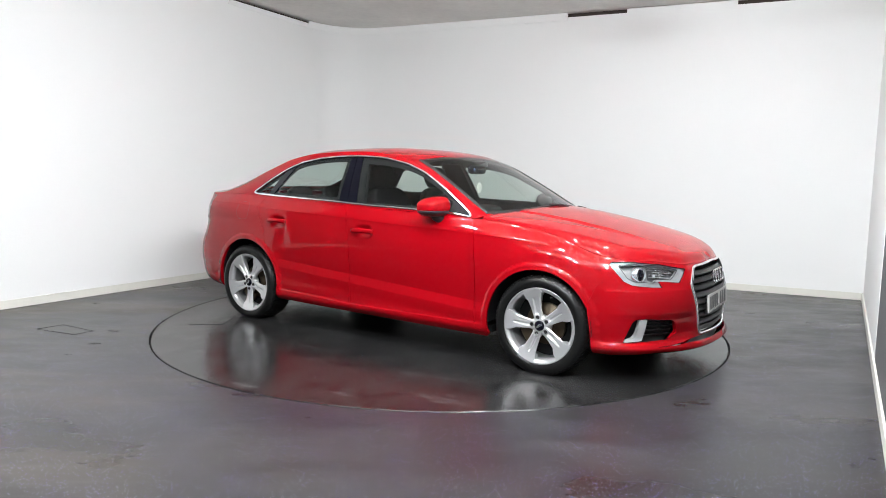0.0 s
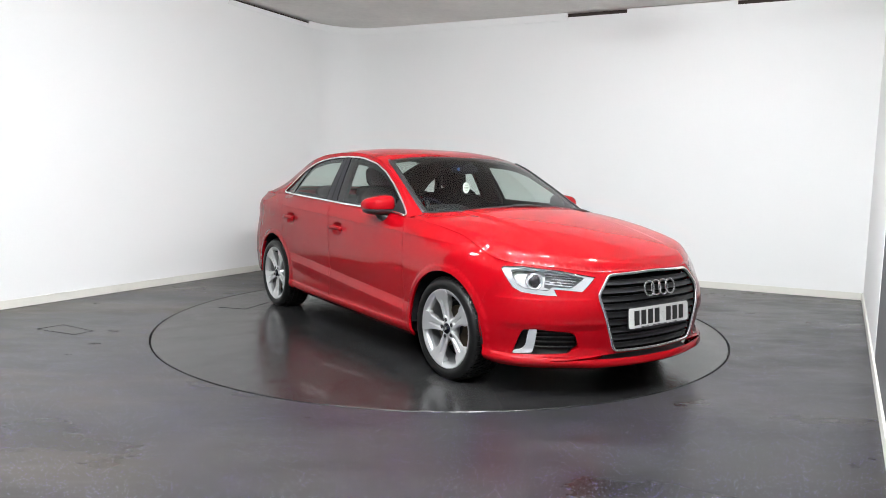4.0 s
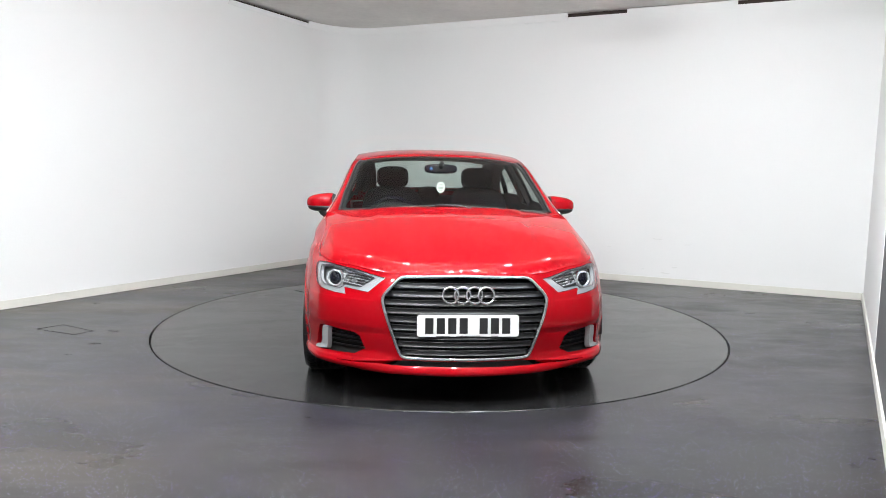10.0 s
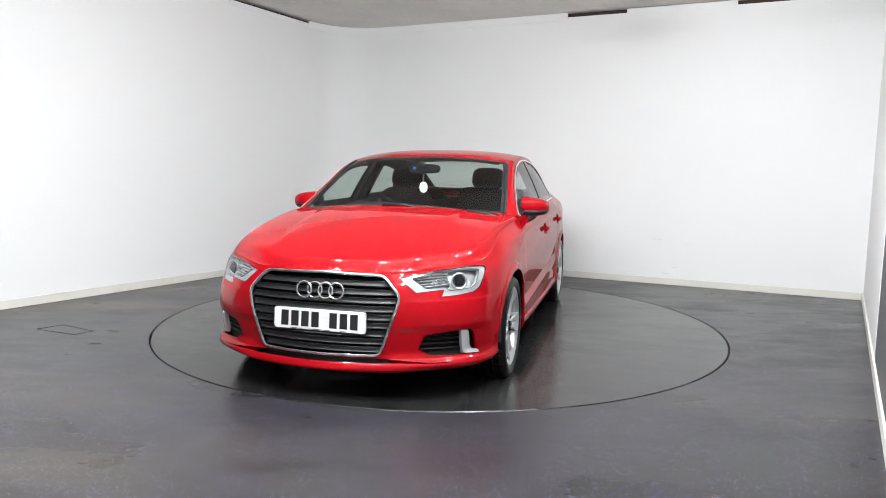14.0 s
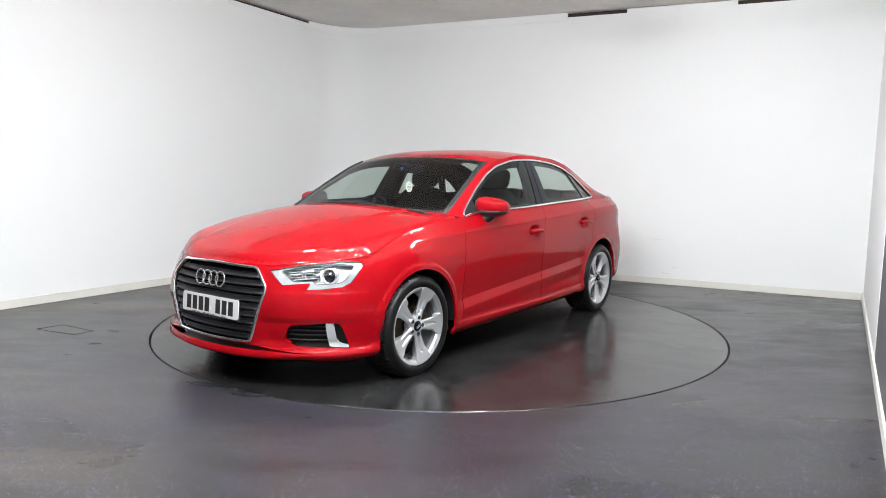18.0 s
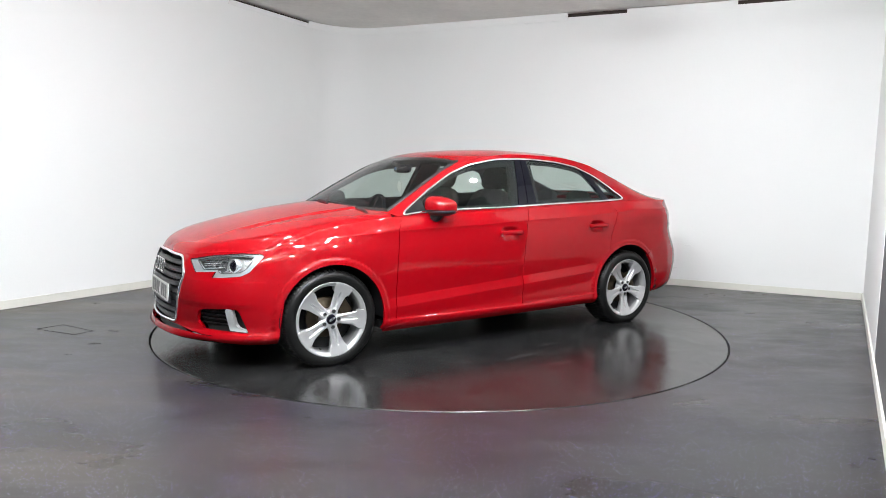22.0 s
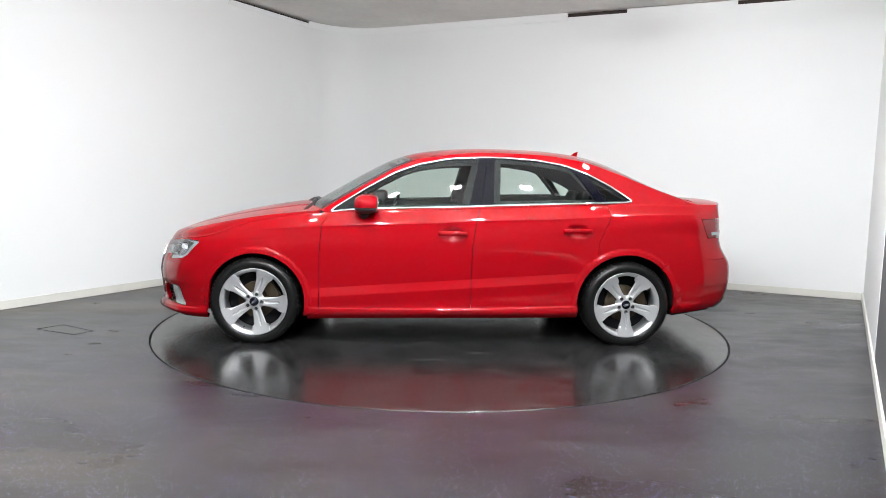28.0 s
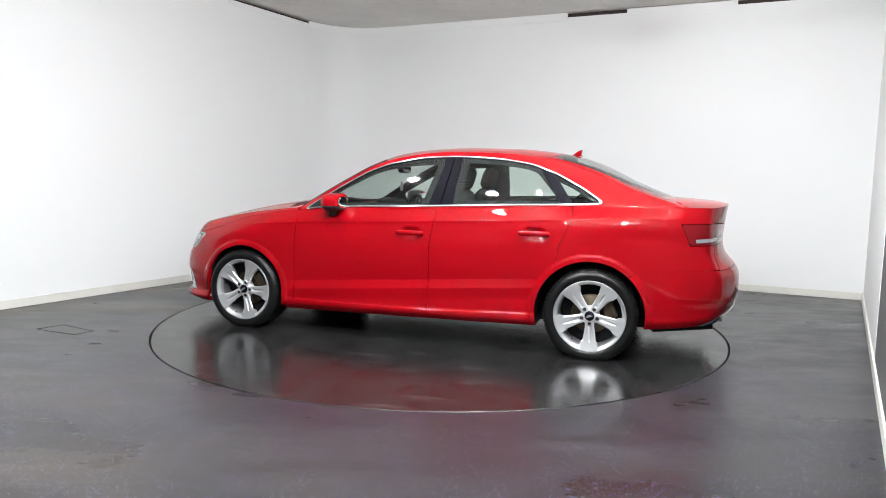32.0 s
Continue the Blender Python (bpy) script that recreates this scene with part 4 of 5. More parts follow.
close = np.concatenate([EDGE[::2, :2] + inwards[::2] * d for d in (0.006, 0.014, 0.024, 0.036, 0.050, 0.066, 0.084, 0.105, 0.130)])
close = close[close[:, 1] > 0.012]
panel("bonnet", RED, body, hood_skin, [loop], 0.022, 0.02, up=(0, 0, 1), rows=np.concatenate([close, close * np.array([1, -1])]))

# windscreen, roof, rear window
SCREEN_LOOP = [(1.0, 0.0), (0.99, 0.25), (0.955, 0.49), (0.888, 0.68), (0.862, 0.728), (0.70, 0.706), (0.50, 0.670), (0.30, 0.636), (0.225, 0.612), (0.262, 0.46), (0.30, 0.25), (0.312, 0.0)]
SCREEN_LOOP = SCREEN_LOOP + [(x, -y) for x, y in SCREEN_LOOP[-2:0:-1]]
ws = panel("windscreen", SCREEN, body, top_skin, [SCREEN_LOOP], 0.05, 0.0, 0.0, up=(0, 0, 1), label="clear laminated windscreen")
ws.visible_shadow = False
BACK_LOOP = [(-1.045, 0.0), (-1.04, 0.25), (-1.02, 0.45), (-1.0, 0.545), (-1.05, 0.56), (-1.30, 0.55), (-1.6, 0.545), (-1.76, 0.55), (-1.79, 0.45), (-1.815, 0.25), (-1.825, 0.0)]
BACK_LOOP = BACK_LOOP + [(x, -y) for x, y in BACK_LOOP[-2:0:-1]]
rw = panel("rear_window", SCREEN, body, top_skin, [BACK_LOOP], 0.05, 0.0, 0.0, up=(0, 0, 1), label="clear heated rear window")
rw.visible_shadow = False
xs = np.linspace(0.86, -1.86, 60)
outer = [(1.03, 0.0), (1.02, 0.25), (0.975, 0.5), (0.90, 0.69)] + [(float(x), float(RAIL_Y(x))) for x in xs] + [(-1.85, 0.45), (-1.86, 0.0)]
outer = outer + [(x, -y) for x, y in outer[-2:0:-1]]
grow = lambda lp, k: [(x + k * np.sign(x - sum(q[0] for q in lp) / len(lp)), y + k * np.sign(y)) for x, y in lp]
panel("roof", RED, body, top_skin, [outer, SCREEN_LOOP, BACK_LOOP], 0.035, 0.01, up=(0, 0, 1), label="red roof with the screen pillars")
panel("screen_border", TRIM, body, top_skin, [SCREEN_LOOP, [(x * 0.93 + 0.045, y * 0.955) for x, y in SCREEN_LOOP]], 0.04, 0.0, -0.004, up=(0, 0, 1), label="black printed border of the windscreen")
panel("rear_screen_border", TRIM, body, top_skin, [BACK_LOOP, [((x + 1.43) * 0.93 - 1.43, y * 0.95) for x, y in BACK_LOOP]], 0.04, 0.0, -0.004, up=(0, 0, 1), label="black printed border of the rear window")
panel("pillar_lining", CABIN, body, top_skin, [outer, [(0.64 + (x - 0.64) * 0.97, y * 0.955) for x, y in SCREEN_LOOP], [(-1.43 + (x + 1.43) * 0.95, y * 0.95) for x, y in BACK_LOOP]], 0.06, 0.0, -0.016, up=(0, 0, 1), label="dark inner lining of pillars and roof edge")
panel("headlining", LINING, body, top_skin, [[(0.24, 0.56), (0.30, 0), (0.24, -0.56), (-1.0, -0.55), (-1.06, 0), (-1.0, 0.55)]], 0.08, 0.0, -0.035, up=(0, 0, 1), label="grey roof lining")

for sd in (1, -1):
    pts = [(x, y) for x, y in SCREEN_LOOP[4:9]]
    pts = [tuple(q) for q in resample(pts + pts[::-1], 0.04)][:len(resample(pts + pts[::-1], 0.04)) // 2 + 1]
    pp = top_skin(np.array([q[0] for q in pts]), np.array([q[1] for q in pts]))
    part("screen_trim", sweep([Vector((v[0], v[1] * sd, v[2])) for v in pp], [(0.3, 0.55 * sd, 0.8)] * len(pp), strip(0.020, 0.006)), TRIM, body, "black windscreen edge trim")

# boot lid
bx = np.linspace(side_s(-1.87), OUT_L, 50)
edge_pts = flank(bx, level(bx, 7))
half = [(float(p[0]), float(p[1])) for p in edge_pts]
loop = [(-1.835, 0.0), (-1.83, 0.3), (-1.815, 0.52), (-1.86, 0.60)] + half
loop = loop + [(x, -y) for x, y in loop[-2:0:-1]]
panel("boot_lid", RED, body, boot_skin, [loop], 0.035, 0.012, up=(0, 0, 1), analytic=False)
face = [(rear_s(0.695), 0.622), (rear_s(0.695), 0.775), (rear_s(0.41), 0.785), (rear_s(0.39), 0.91), (rear_s(0.695), 0.92)]
edge_up = [(float(s), float(level(s, 7))) for s in np.linspace(rear_s(0.695), rear_s(-0.695), 24)]
face = [(float(a), b) for a, b in face] + edge_up + [(float(2 * OUT_L - a), b) for a, b in face[::-1]]
panel("boot_face", RED, body, flank, [face], 0.04, 0.012, label="red rear face of the boot lid")

# bumpers
FOG = [(0.545, 0.294), (0.572, 0.360), (0.60, 0.376), (0.775, 0.392), (0.850, 0.388), (0.868, 0.370), (0.920, 0.250), (0.80, 0.256), (0.61, 0.262)]
FOG = [(float(a), b) for a, b in FOG]
LAMP = [(0.445, 0.664), (0.533, 0.590), (0.690, 0.602), (0.672, 0.568), (0.745, 0.571), (0.875, 0.584), (0.928, 0.606), (1.018, 0.700), (1.005, 0.712), (0.879, 0.717), (0.65, 0.697)]
LAMP_HOLE = [(0.512, 0.664), (0.592, 0.612), (0.700, 0.618), (0.722, 0.598), (0.860, 0.606), (0.905, 0.626), (0.962, 0.698), (0.875, 0.709), (0.66, 0.692)]
LAMP = [(float(a), b) for a, b in LAMP]
GRILLE = [(front_s(0.0), 0.680), (front_s(0.355), 0.672), (front_s(0.438), 0.572), (front_s(0.335), 0.266), (front_s(0.0), 0.262)]
GRILLE = [(float(a), b) for a, b in GRILLE]
GR_FULL = GRILLE + [(-a, b) for a, b in GRILLE[-2:0:-1]]
SLOT = [(0.0, 0.252), (float(front_s(0.33)), 0.251), (float(front_s(0.44)), 0.243), (float(front_s(0.58)), 0.2295), (float(front_s(0.66)), 0.227), (float(front_s(0.66)), 0.224), (float(front_s(0.58)), 0.2255), (float(front_s(0.44)), 0.231), (float(front_s(0.3)), 0.229), (0.0, 0.228)]
SLOT_FULL = SLOT + [(-a, b) for a, b in SLOT[-2:0:-1]]
low = [(float(s), float(level(s, 0)) + 0.006) for s in np.linspace(0, side_s(1.655), 20)]
high = [(float(side_s(1.638)), 0.30), (float(side_s(1.6165)), 0.4565), (float(side_s(1.6620)), 0.5715), (float(side_s(1.7010)), 0.5980), (float(side_s(1.6630)), 0.7345), (float(side_s(1.6590)), float(level(side_s(1.659), 7)))]
high += [(float(s), float(level(s, 7))) for s in np.linspace(side_s(1.68), 0, 24)]
half = low + high
full = half + [(-a, b) for a, b in half[-2:0:-1]]
NOSE_ROWS = np.array([(s0, z) for s0 in np.arange(-1.02, 1.03, 0.02) if abs(s0) > 0.40 for z in (0.233, 0.2375, 0.240, 0.242, 0.244, 0.2465, 0.251, 0.268, 0.375, 0.388, 0.400, 0.412, 0.424, 0.545, 0.552, 0.560)])
panel("front_bumper", RED, body, flank, [full, GR_FULL, SLOT_FULL, FOG, [(-a, b) for a, b in FOG], LAMP, [(-a, b) for a, b in LAMP]], 0.026, 0.025, label="red front bumper and nose", rows=NOSE_ROWS)
panel("air_slot", TRIM, body, flank, [SLOT_FULL], 0.03, 0.0, -0.06, label="black air slot above the bumper lip")
low = [(float(s), float(level(s, 0)) + 0.004) for s in np.linspace(side_s(-1.665), OUT_L, 20)]
high = [(rear_s(0.695), 0.619), (side_s(-1.90), 0.623), (side_s(-1.75), 0.613), (side_s(-1.60), 0.599)] + [(side_s(x), z) for x, z in arch(ARCH_R, radians(133), radians(185), 16)]
full = low + [(2 * OUT_L - a, b) for a, b in low[-2::-1]] + [(float(2 * OUT_L - a), b) for a, b in high[::-1]] + [(float(a), b) for a, b in high]
tail_rows = np.array([(s0, z) for s0 in np.arange(float(side_s(-1.72)), 2 * OUT_L - float(side_s(-1.72)), 0.02) for z in (0.400, 0.412, 0.424, 0.436, 0.448)])
panel("rear_bumper", RED, body, flank, [full], 0.03, 0.025, label="red rear bumper", rows=tail_rows)
diff = [(float(side_s(-2.03)), float(level(side_s(-2.03), 0)) + 0.010), (float(rear_s(0.66)), 0.318), (float(rear_s(0.40)), 0.350)]
diff = diff + [(2 * OUT_L - a, b) for a, b in diff[::-1]]
dl = [(float(s), float(level(s, 0)) + 0.004) for s in np.linspace(2 * OUT_L - side_s(-2.03), side_s(-2.03), 24)]
panel("rear_valance", TRIM, body, flank, [diff + dl], 0.03, 0.01, 0.006, label="black rear valance")
edge = [tuple(q) for q in resample(diff[1:5] + diff[4:0:-1], 0.05)]
edge = edge[:len(edge) // 2]
p, n = on_skin(flank, edge, 0.006)
part("valance_trim", sweep(p, n, strip(0.010, 0.006)), SATIN, body, "satin silver line over the valance")
for sd in (1, -1):
    ex = lathe([(0.030, 0.0), (0.036, 0.002), (0.036, 0.12), (0.028, 0.12), (0.028, 0.01), (0.0, 0.01)], 24)
    part("exhaust_pipe", moved(ex, pose(-2.03, 0.50 * sd, 0.292, 0, -90, 0)), CHROME, body, "chrome exhaust tip")
    red = [(float(rear_s(0.62 * 1)), 0.40), (float(rear_s(0.45)), 0.405), (float(rear_s(0.45)), 0.385), (float(rear_s(0.62)), 0.38)]
    panel("reflector", RED_LENS, body, flank, [red], 0.03, 0.004, 0.004, sd, "red reflector strip")

# grille
grille = new("grille")
grille.parent = body
tagged(grille, "black slatted grille in a chrome frame")
panel("backing", PIT, grille, flank, [GR_FULL], 0.05, 0.0, -0.045)
gl = [tuple(q) for q in resample(smooth_loop(GR_FULL, 0.012), 0.02)]
p, n = on_skin(flank, gl, 0.0)
for _ in range(2):
    p = [(Vector(p[i - 1]) + Vector(p[i]) * 2 + Vector(p[(i + 1) % len(p)])) / 4 for i in range(len(p))]
part("surround", sweep(p, n, strip(0.016, 0.010), True), CHROME, grille, "chrome grille surround")
g_half = curve([q[1] for q in GRILLE[1:4]], [q[0] for q in GRILLE[1:4]])
for i in range(9):
    z = 0.294 + 0.0428 * i
    w = float(g_half(z)) - 0.012
    sp = [(w * (2 * j / 20 - 1), z) for j in range(21)]
    p, n = on_skin(flank, sp, -0.012)
    part("slat", sweep(p, n, [(-0.0155, -0.026), (-0.0150, 0.004), (-0.0135, 0.007), (-0.0115, 0.004), (-0.0090, 0.001), (0.0090, 0.001), (0.0115, 0.004), (0.0135, 0.007), (0.0150, 0.004), (0.0155, -0.026)]), GRILLE_BLACK, grille)
badge = new("badge")
badge.parent = body
tagged(badge, "chrome badge of four linked rings")
for i in range(4):
    t = lathe([(0.0405 + 0.0055 * math.cos(a), 0.004 * math.sin(a)) for a in [2 * math.pi * j / 12 for j in range(12)]], 40, True)
    y = 0.0095 + (i - 1.5) * 0.0605
    bx_, nx_ = on_skin(flank, [(y, 0.592)], 0.012)
    part("ring", moved(t, pose(float(bx_[0][0]), y, 0.592, 0, 90 - 9, 0)), CHROME, badge)
plate = new("number_plate")
plate.parent = body
tagged(plate, "white number plate with black bars")
PX, PY, PZ = 2.150, 0.010, 0.437
part("board", moved(prism(smooth_loop([(-0.0555, -0.26), (0.0555, -0.26), (0.0555, 0.26), (-0.0555, 0.26)], 0.008), 0, 0.006, 0.001), pose(PX, PY, PZ, 0, 86, 0)), PLATE, plate)
for k, off in enumerate((-0.198, -0.140, -0.082, -0.024, 0.078, 0.136, 0.194)):
    part("bar", moved(box(-0.040, 0.040, off - 0.021, off + 0.021, 0.006, 0.0068), pose(PX, PY, PZ, 0, 86, 0)), INK, plate)
for off, w in ((-0.13, 0.035), (0.0, 0.06), (0.135, 0.018)):
    part("bar", moved(box(0.050, 0.0535, off - w, off + w, 0.006, 0.0066), pose(PX, PY, PZ, 0, 86, 0)), INK, plate, "small dark print line")
part("plate_holder", moved(box(-0.06, 0.064, -0.25, 0.25, -0.02, -0.001, 0.004), pose(PX, PY, PZ, 0, 86, 0)), TRIM, plate, "black plate holder")

# fog grilles and headlamps
for sd in (1, -1):
    fog = new("fog_grille")
    fog.parent = body
    tagged(fog, "black air intake with a silver blade")
    panel("backing", PIT, fog, flank, [FOG], 0.05, 0.0, -0.045, sd)
    for i in range(4):
        z = 0.285 + 0.026 * i
        pts = [(0.56 + 0.23 * j / 12, z) for j in range(13)]
        p, n = on_skin(flank, pts, -0.032, sd)
        part("slat", sweep(p, n, strip(0.005, 0.006)), GRILLE_BLACK, fog)
    blade = [(0.825, 0.386), (0.778, 0.389), (0.788, 0.32), (0.802, 0.262), (0.86, 0.257), (0.914, 0.252), (0.906, 0.270), (0.858, 0.280), (0.842, 0.30)]
    panel("blade", SATIN, fog, flank, [smooth_loop(blade, 0.006)], 0.02, 0.03, 0.004, sd, "satin silver blade")

    lamp = new("headlight")
    lamp.parent = body
    tagged(lamp, "clear headlight with a silver light strip")
    panel("housing", LAMP_GREY, lamp, flank, [LAMP], 0.03, 0.0, -0.05, sd)
    panel("light_strip", LED, lamp, flank, [LAMP, smooth_loop(LAMP_HOLE, 0.006)], 0.02, 0.02, -0.010, sd, "frosted white light strip")
    p, n = on_skin(flank, [tuple(q) for q in resample(smooth_loop(LAMP_HOLE, 0.006), 0.03)], -0.009, sd)
    part("inner_seal", sweep(p, n, strip(0.0028, 0.003), True), LAMP_DARK, lamp, "grey line inside the light strip")
    p, n = on_skin(flank, [tuple(q) for q in resample(LAMP, 0.03)], -0.004, sd)
    part("seal", sweep(p, n, strip(0.004, 0.003), True), GLOSS_BLACK, lamp, "black lamp edge")
    dark = [(0.51, 0.665), (0.58, 0.604), (0.70, 0.606), (0.74, 0.62), (0.73, 0.700), (0.66, 0.700)]
    panel("inner_bezel", LAMP_DARK, lamp, flank, [dark], 0.03, 0.0, -0.042, sd, "dark inner bezel")
    for i, (a0, a1, z) in enumerate(((0.585, 0.735, 0.624), (0.570, 0.735, 0.638), (0.560, 0.700, 0.652), (0.550, 0.735, 0.666), (0.580, 0.735, 0.680))):
        pts = [(a0 + (a1 - a0) * j / 8, z + 0.0015 * j) for j in range(9)]
        p, n = on_skin(flank, pts, -0.030, sd)
        part("fin", sweep(p, n, strip(0.0055, 0.008)), CHROME if i in (1, 3) else LAMP_SILVER, lamp)
    for a0, z0, r in ((0.655, 0.652, 0.017), (0.705, 0.648, 0.014)):
        p, n = on_skin(flank, [(a0, z0)], -0.040, sd)
        bowl = lathe([(r, 0.016), (r * 0.85, 0.010), (r * 0.5, 0.003), (0.0, 0.0)], 20)
        m = Matrix.Translation(Vector(p[0])) @ Vector((0.92, 0.34 * sd, 0.05)).normalized().to_track_quat("Z", "Y").to_matrix().to_4x4()
        part("reflector_bowl", moved(bowl, m), CHROME, lamp, "small bright reflector bowl")
    p, n = on_skin(flank, [(0.805, 0.653)], -0.045, sd)
    eye = lathe([(0.046, -0.012), (0.044, 0.024), (0.039, 0.028), (0.031, 0.010)], 32)
    d = Vector((0.92, 0.34 * sd, 0.12)).normalized()
    m = Matrix.Translation(Vector(p[0])) @ d.to_track_quat("Z", "Y").to_matrix().to_4x4()
    part("projector_ring", moved(eye, m), LAMP_SILVER, lamp, "silver ring round the lamp lens")
    ball = lathe([(0.032 * math.cos(a), 0.010 + 0.024 * math.sin(a)) for a in [math.pi / 2 * j / 8 for j in range(9)]], 32)
    part("projector_lens", moved(ball, m), GLOSS_BLACK, lamp, "dark projector lens")
    cover = panel("lens", LENS, lamp, flank, [LAMP], 0.03, 0.0, 0.001, sd, "clear lamp cover")
    cover.visible_shadow = False

# fuel flap on the right quarter
flap = smooth_loop([(-1.445, 0.955), (-1.295, 0.955), (-1.295, 0.815), (-1.445, 0.815)], 0.03, rounds=3)
p, n = on_skin(flank, sx([tuple(q) for q in resample(flap, 0.03)]), -0.0005, -1)
part("fuel_flap_joint", sweep(p, n, strip(0.002, 0.0008), True), SEAM, body, "thin joint of the fuel flap")

# wipers and scuttle
scut = [(1.045, 0.0), (1.03, 0.3), (0.985, 0.55), (0.90, 0.72), (0.86, 0.74), (0.93, 0.55), (0.975, 0.3), (0.99, 0.0)]
scut = scut + [(x, -y) for x, y in scut[-2:0:-1]]
panel("scuttle", TRIM, body, lambda x, y: hood_skin(x, y) - np.array([0, 0, 0.02]), [scut], 0.04, 0.0, up=(0, 0, 1), label="black scuttle panel")
for y0, y1 in ((0.10, -0.52), (0.66, 0.12)):
    pts = [(0.995 - 0.10 * abs(y0 + (y1 - y0) * j / 10) ** 2, y0 + (y1 - y0) * j / 10) for j in range(11)]
    p = top_skin(np.array([q[0] for q in pts]), np.array([q[1] for q in pts])) + np.array([0, 0, 0.012])
    blade = part("wiper", sweep(p, [(0.4, 0, 1)] * 11, strip(0.016, 0.008)), TRIM, body, "black windscreen wiper")
    arm = [Vector(p[3]) + Vector((0.004, 0, 0.008)), Vector(p[1]) + Vector((0.020, 0.03, 0.006)), Vector(p[0]) + Vector((0.040, 0.05, -0.008)), Vector(p[0]) + Vector((0.050, 0.06, -0.024))]
    part("wiper_arm", tube_between(arm, 0.010), TRIM, blade, "black wiper arm")
fin = prism([(-0.05, 0), (0.055, 0), (0.02, 0.012), (-0.022, 0.044), (-0.048, 0.05), (-0.040, 0.015)], -0.007, 0.007, 0.004)
part("aerial_fin", moved(fin, Matrix.Translation((-1.085, 0, float(SPINE(-1.085)) - 0.004)) @ pose(0, 0, 0, 90, 0, 0)), RED, body, "red shark-fin aerial")

# underside
under = [(2.0, 0.45), (1.66, 0.62), (1.66, 0.60), (0.95, 0.60), (0.95, 0.80), (-0.95, 0.80), (-0.95, 0.58), (-1.68, 0.58), (-1.72, 0.70), (-2.1, 0.45)]
under = under + [(x, -y) for x, y in under[::-1]]
part("floor_pan", prism(under, 0.19, 0.24), CABIN, body, "black underbody")
for cx, cz, r in (ARCH_F, ARCH_R):
    for sd in (1, -1):
        a = lathe([(r + 0.004, 0.0), (r + 0.012, 0.30)], 36, arc=(radians(-4), radians(184)))
        cap = lathe([(0.06, 0.30), (r + 0.014, 0.30)], 36, arc=(radians(-15), radians(195)))
        j = joined(a, cap)
        part("arch_liner", moved(j, Matrix.Translation((cx, 0.872 * sd, cz)) @ pose(0, 0, 0, 90 if sd > 0 else 90, 0, 0) @ Matrix.Diagonal((1, 1, 1 if sd > 0 else -1, 1))), CABIN, body, "black wheel arch liner")

# ---- wheels ----
TYRE_R, RIM_R = 0.307, 0.234


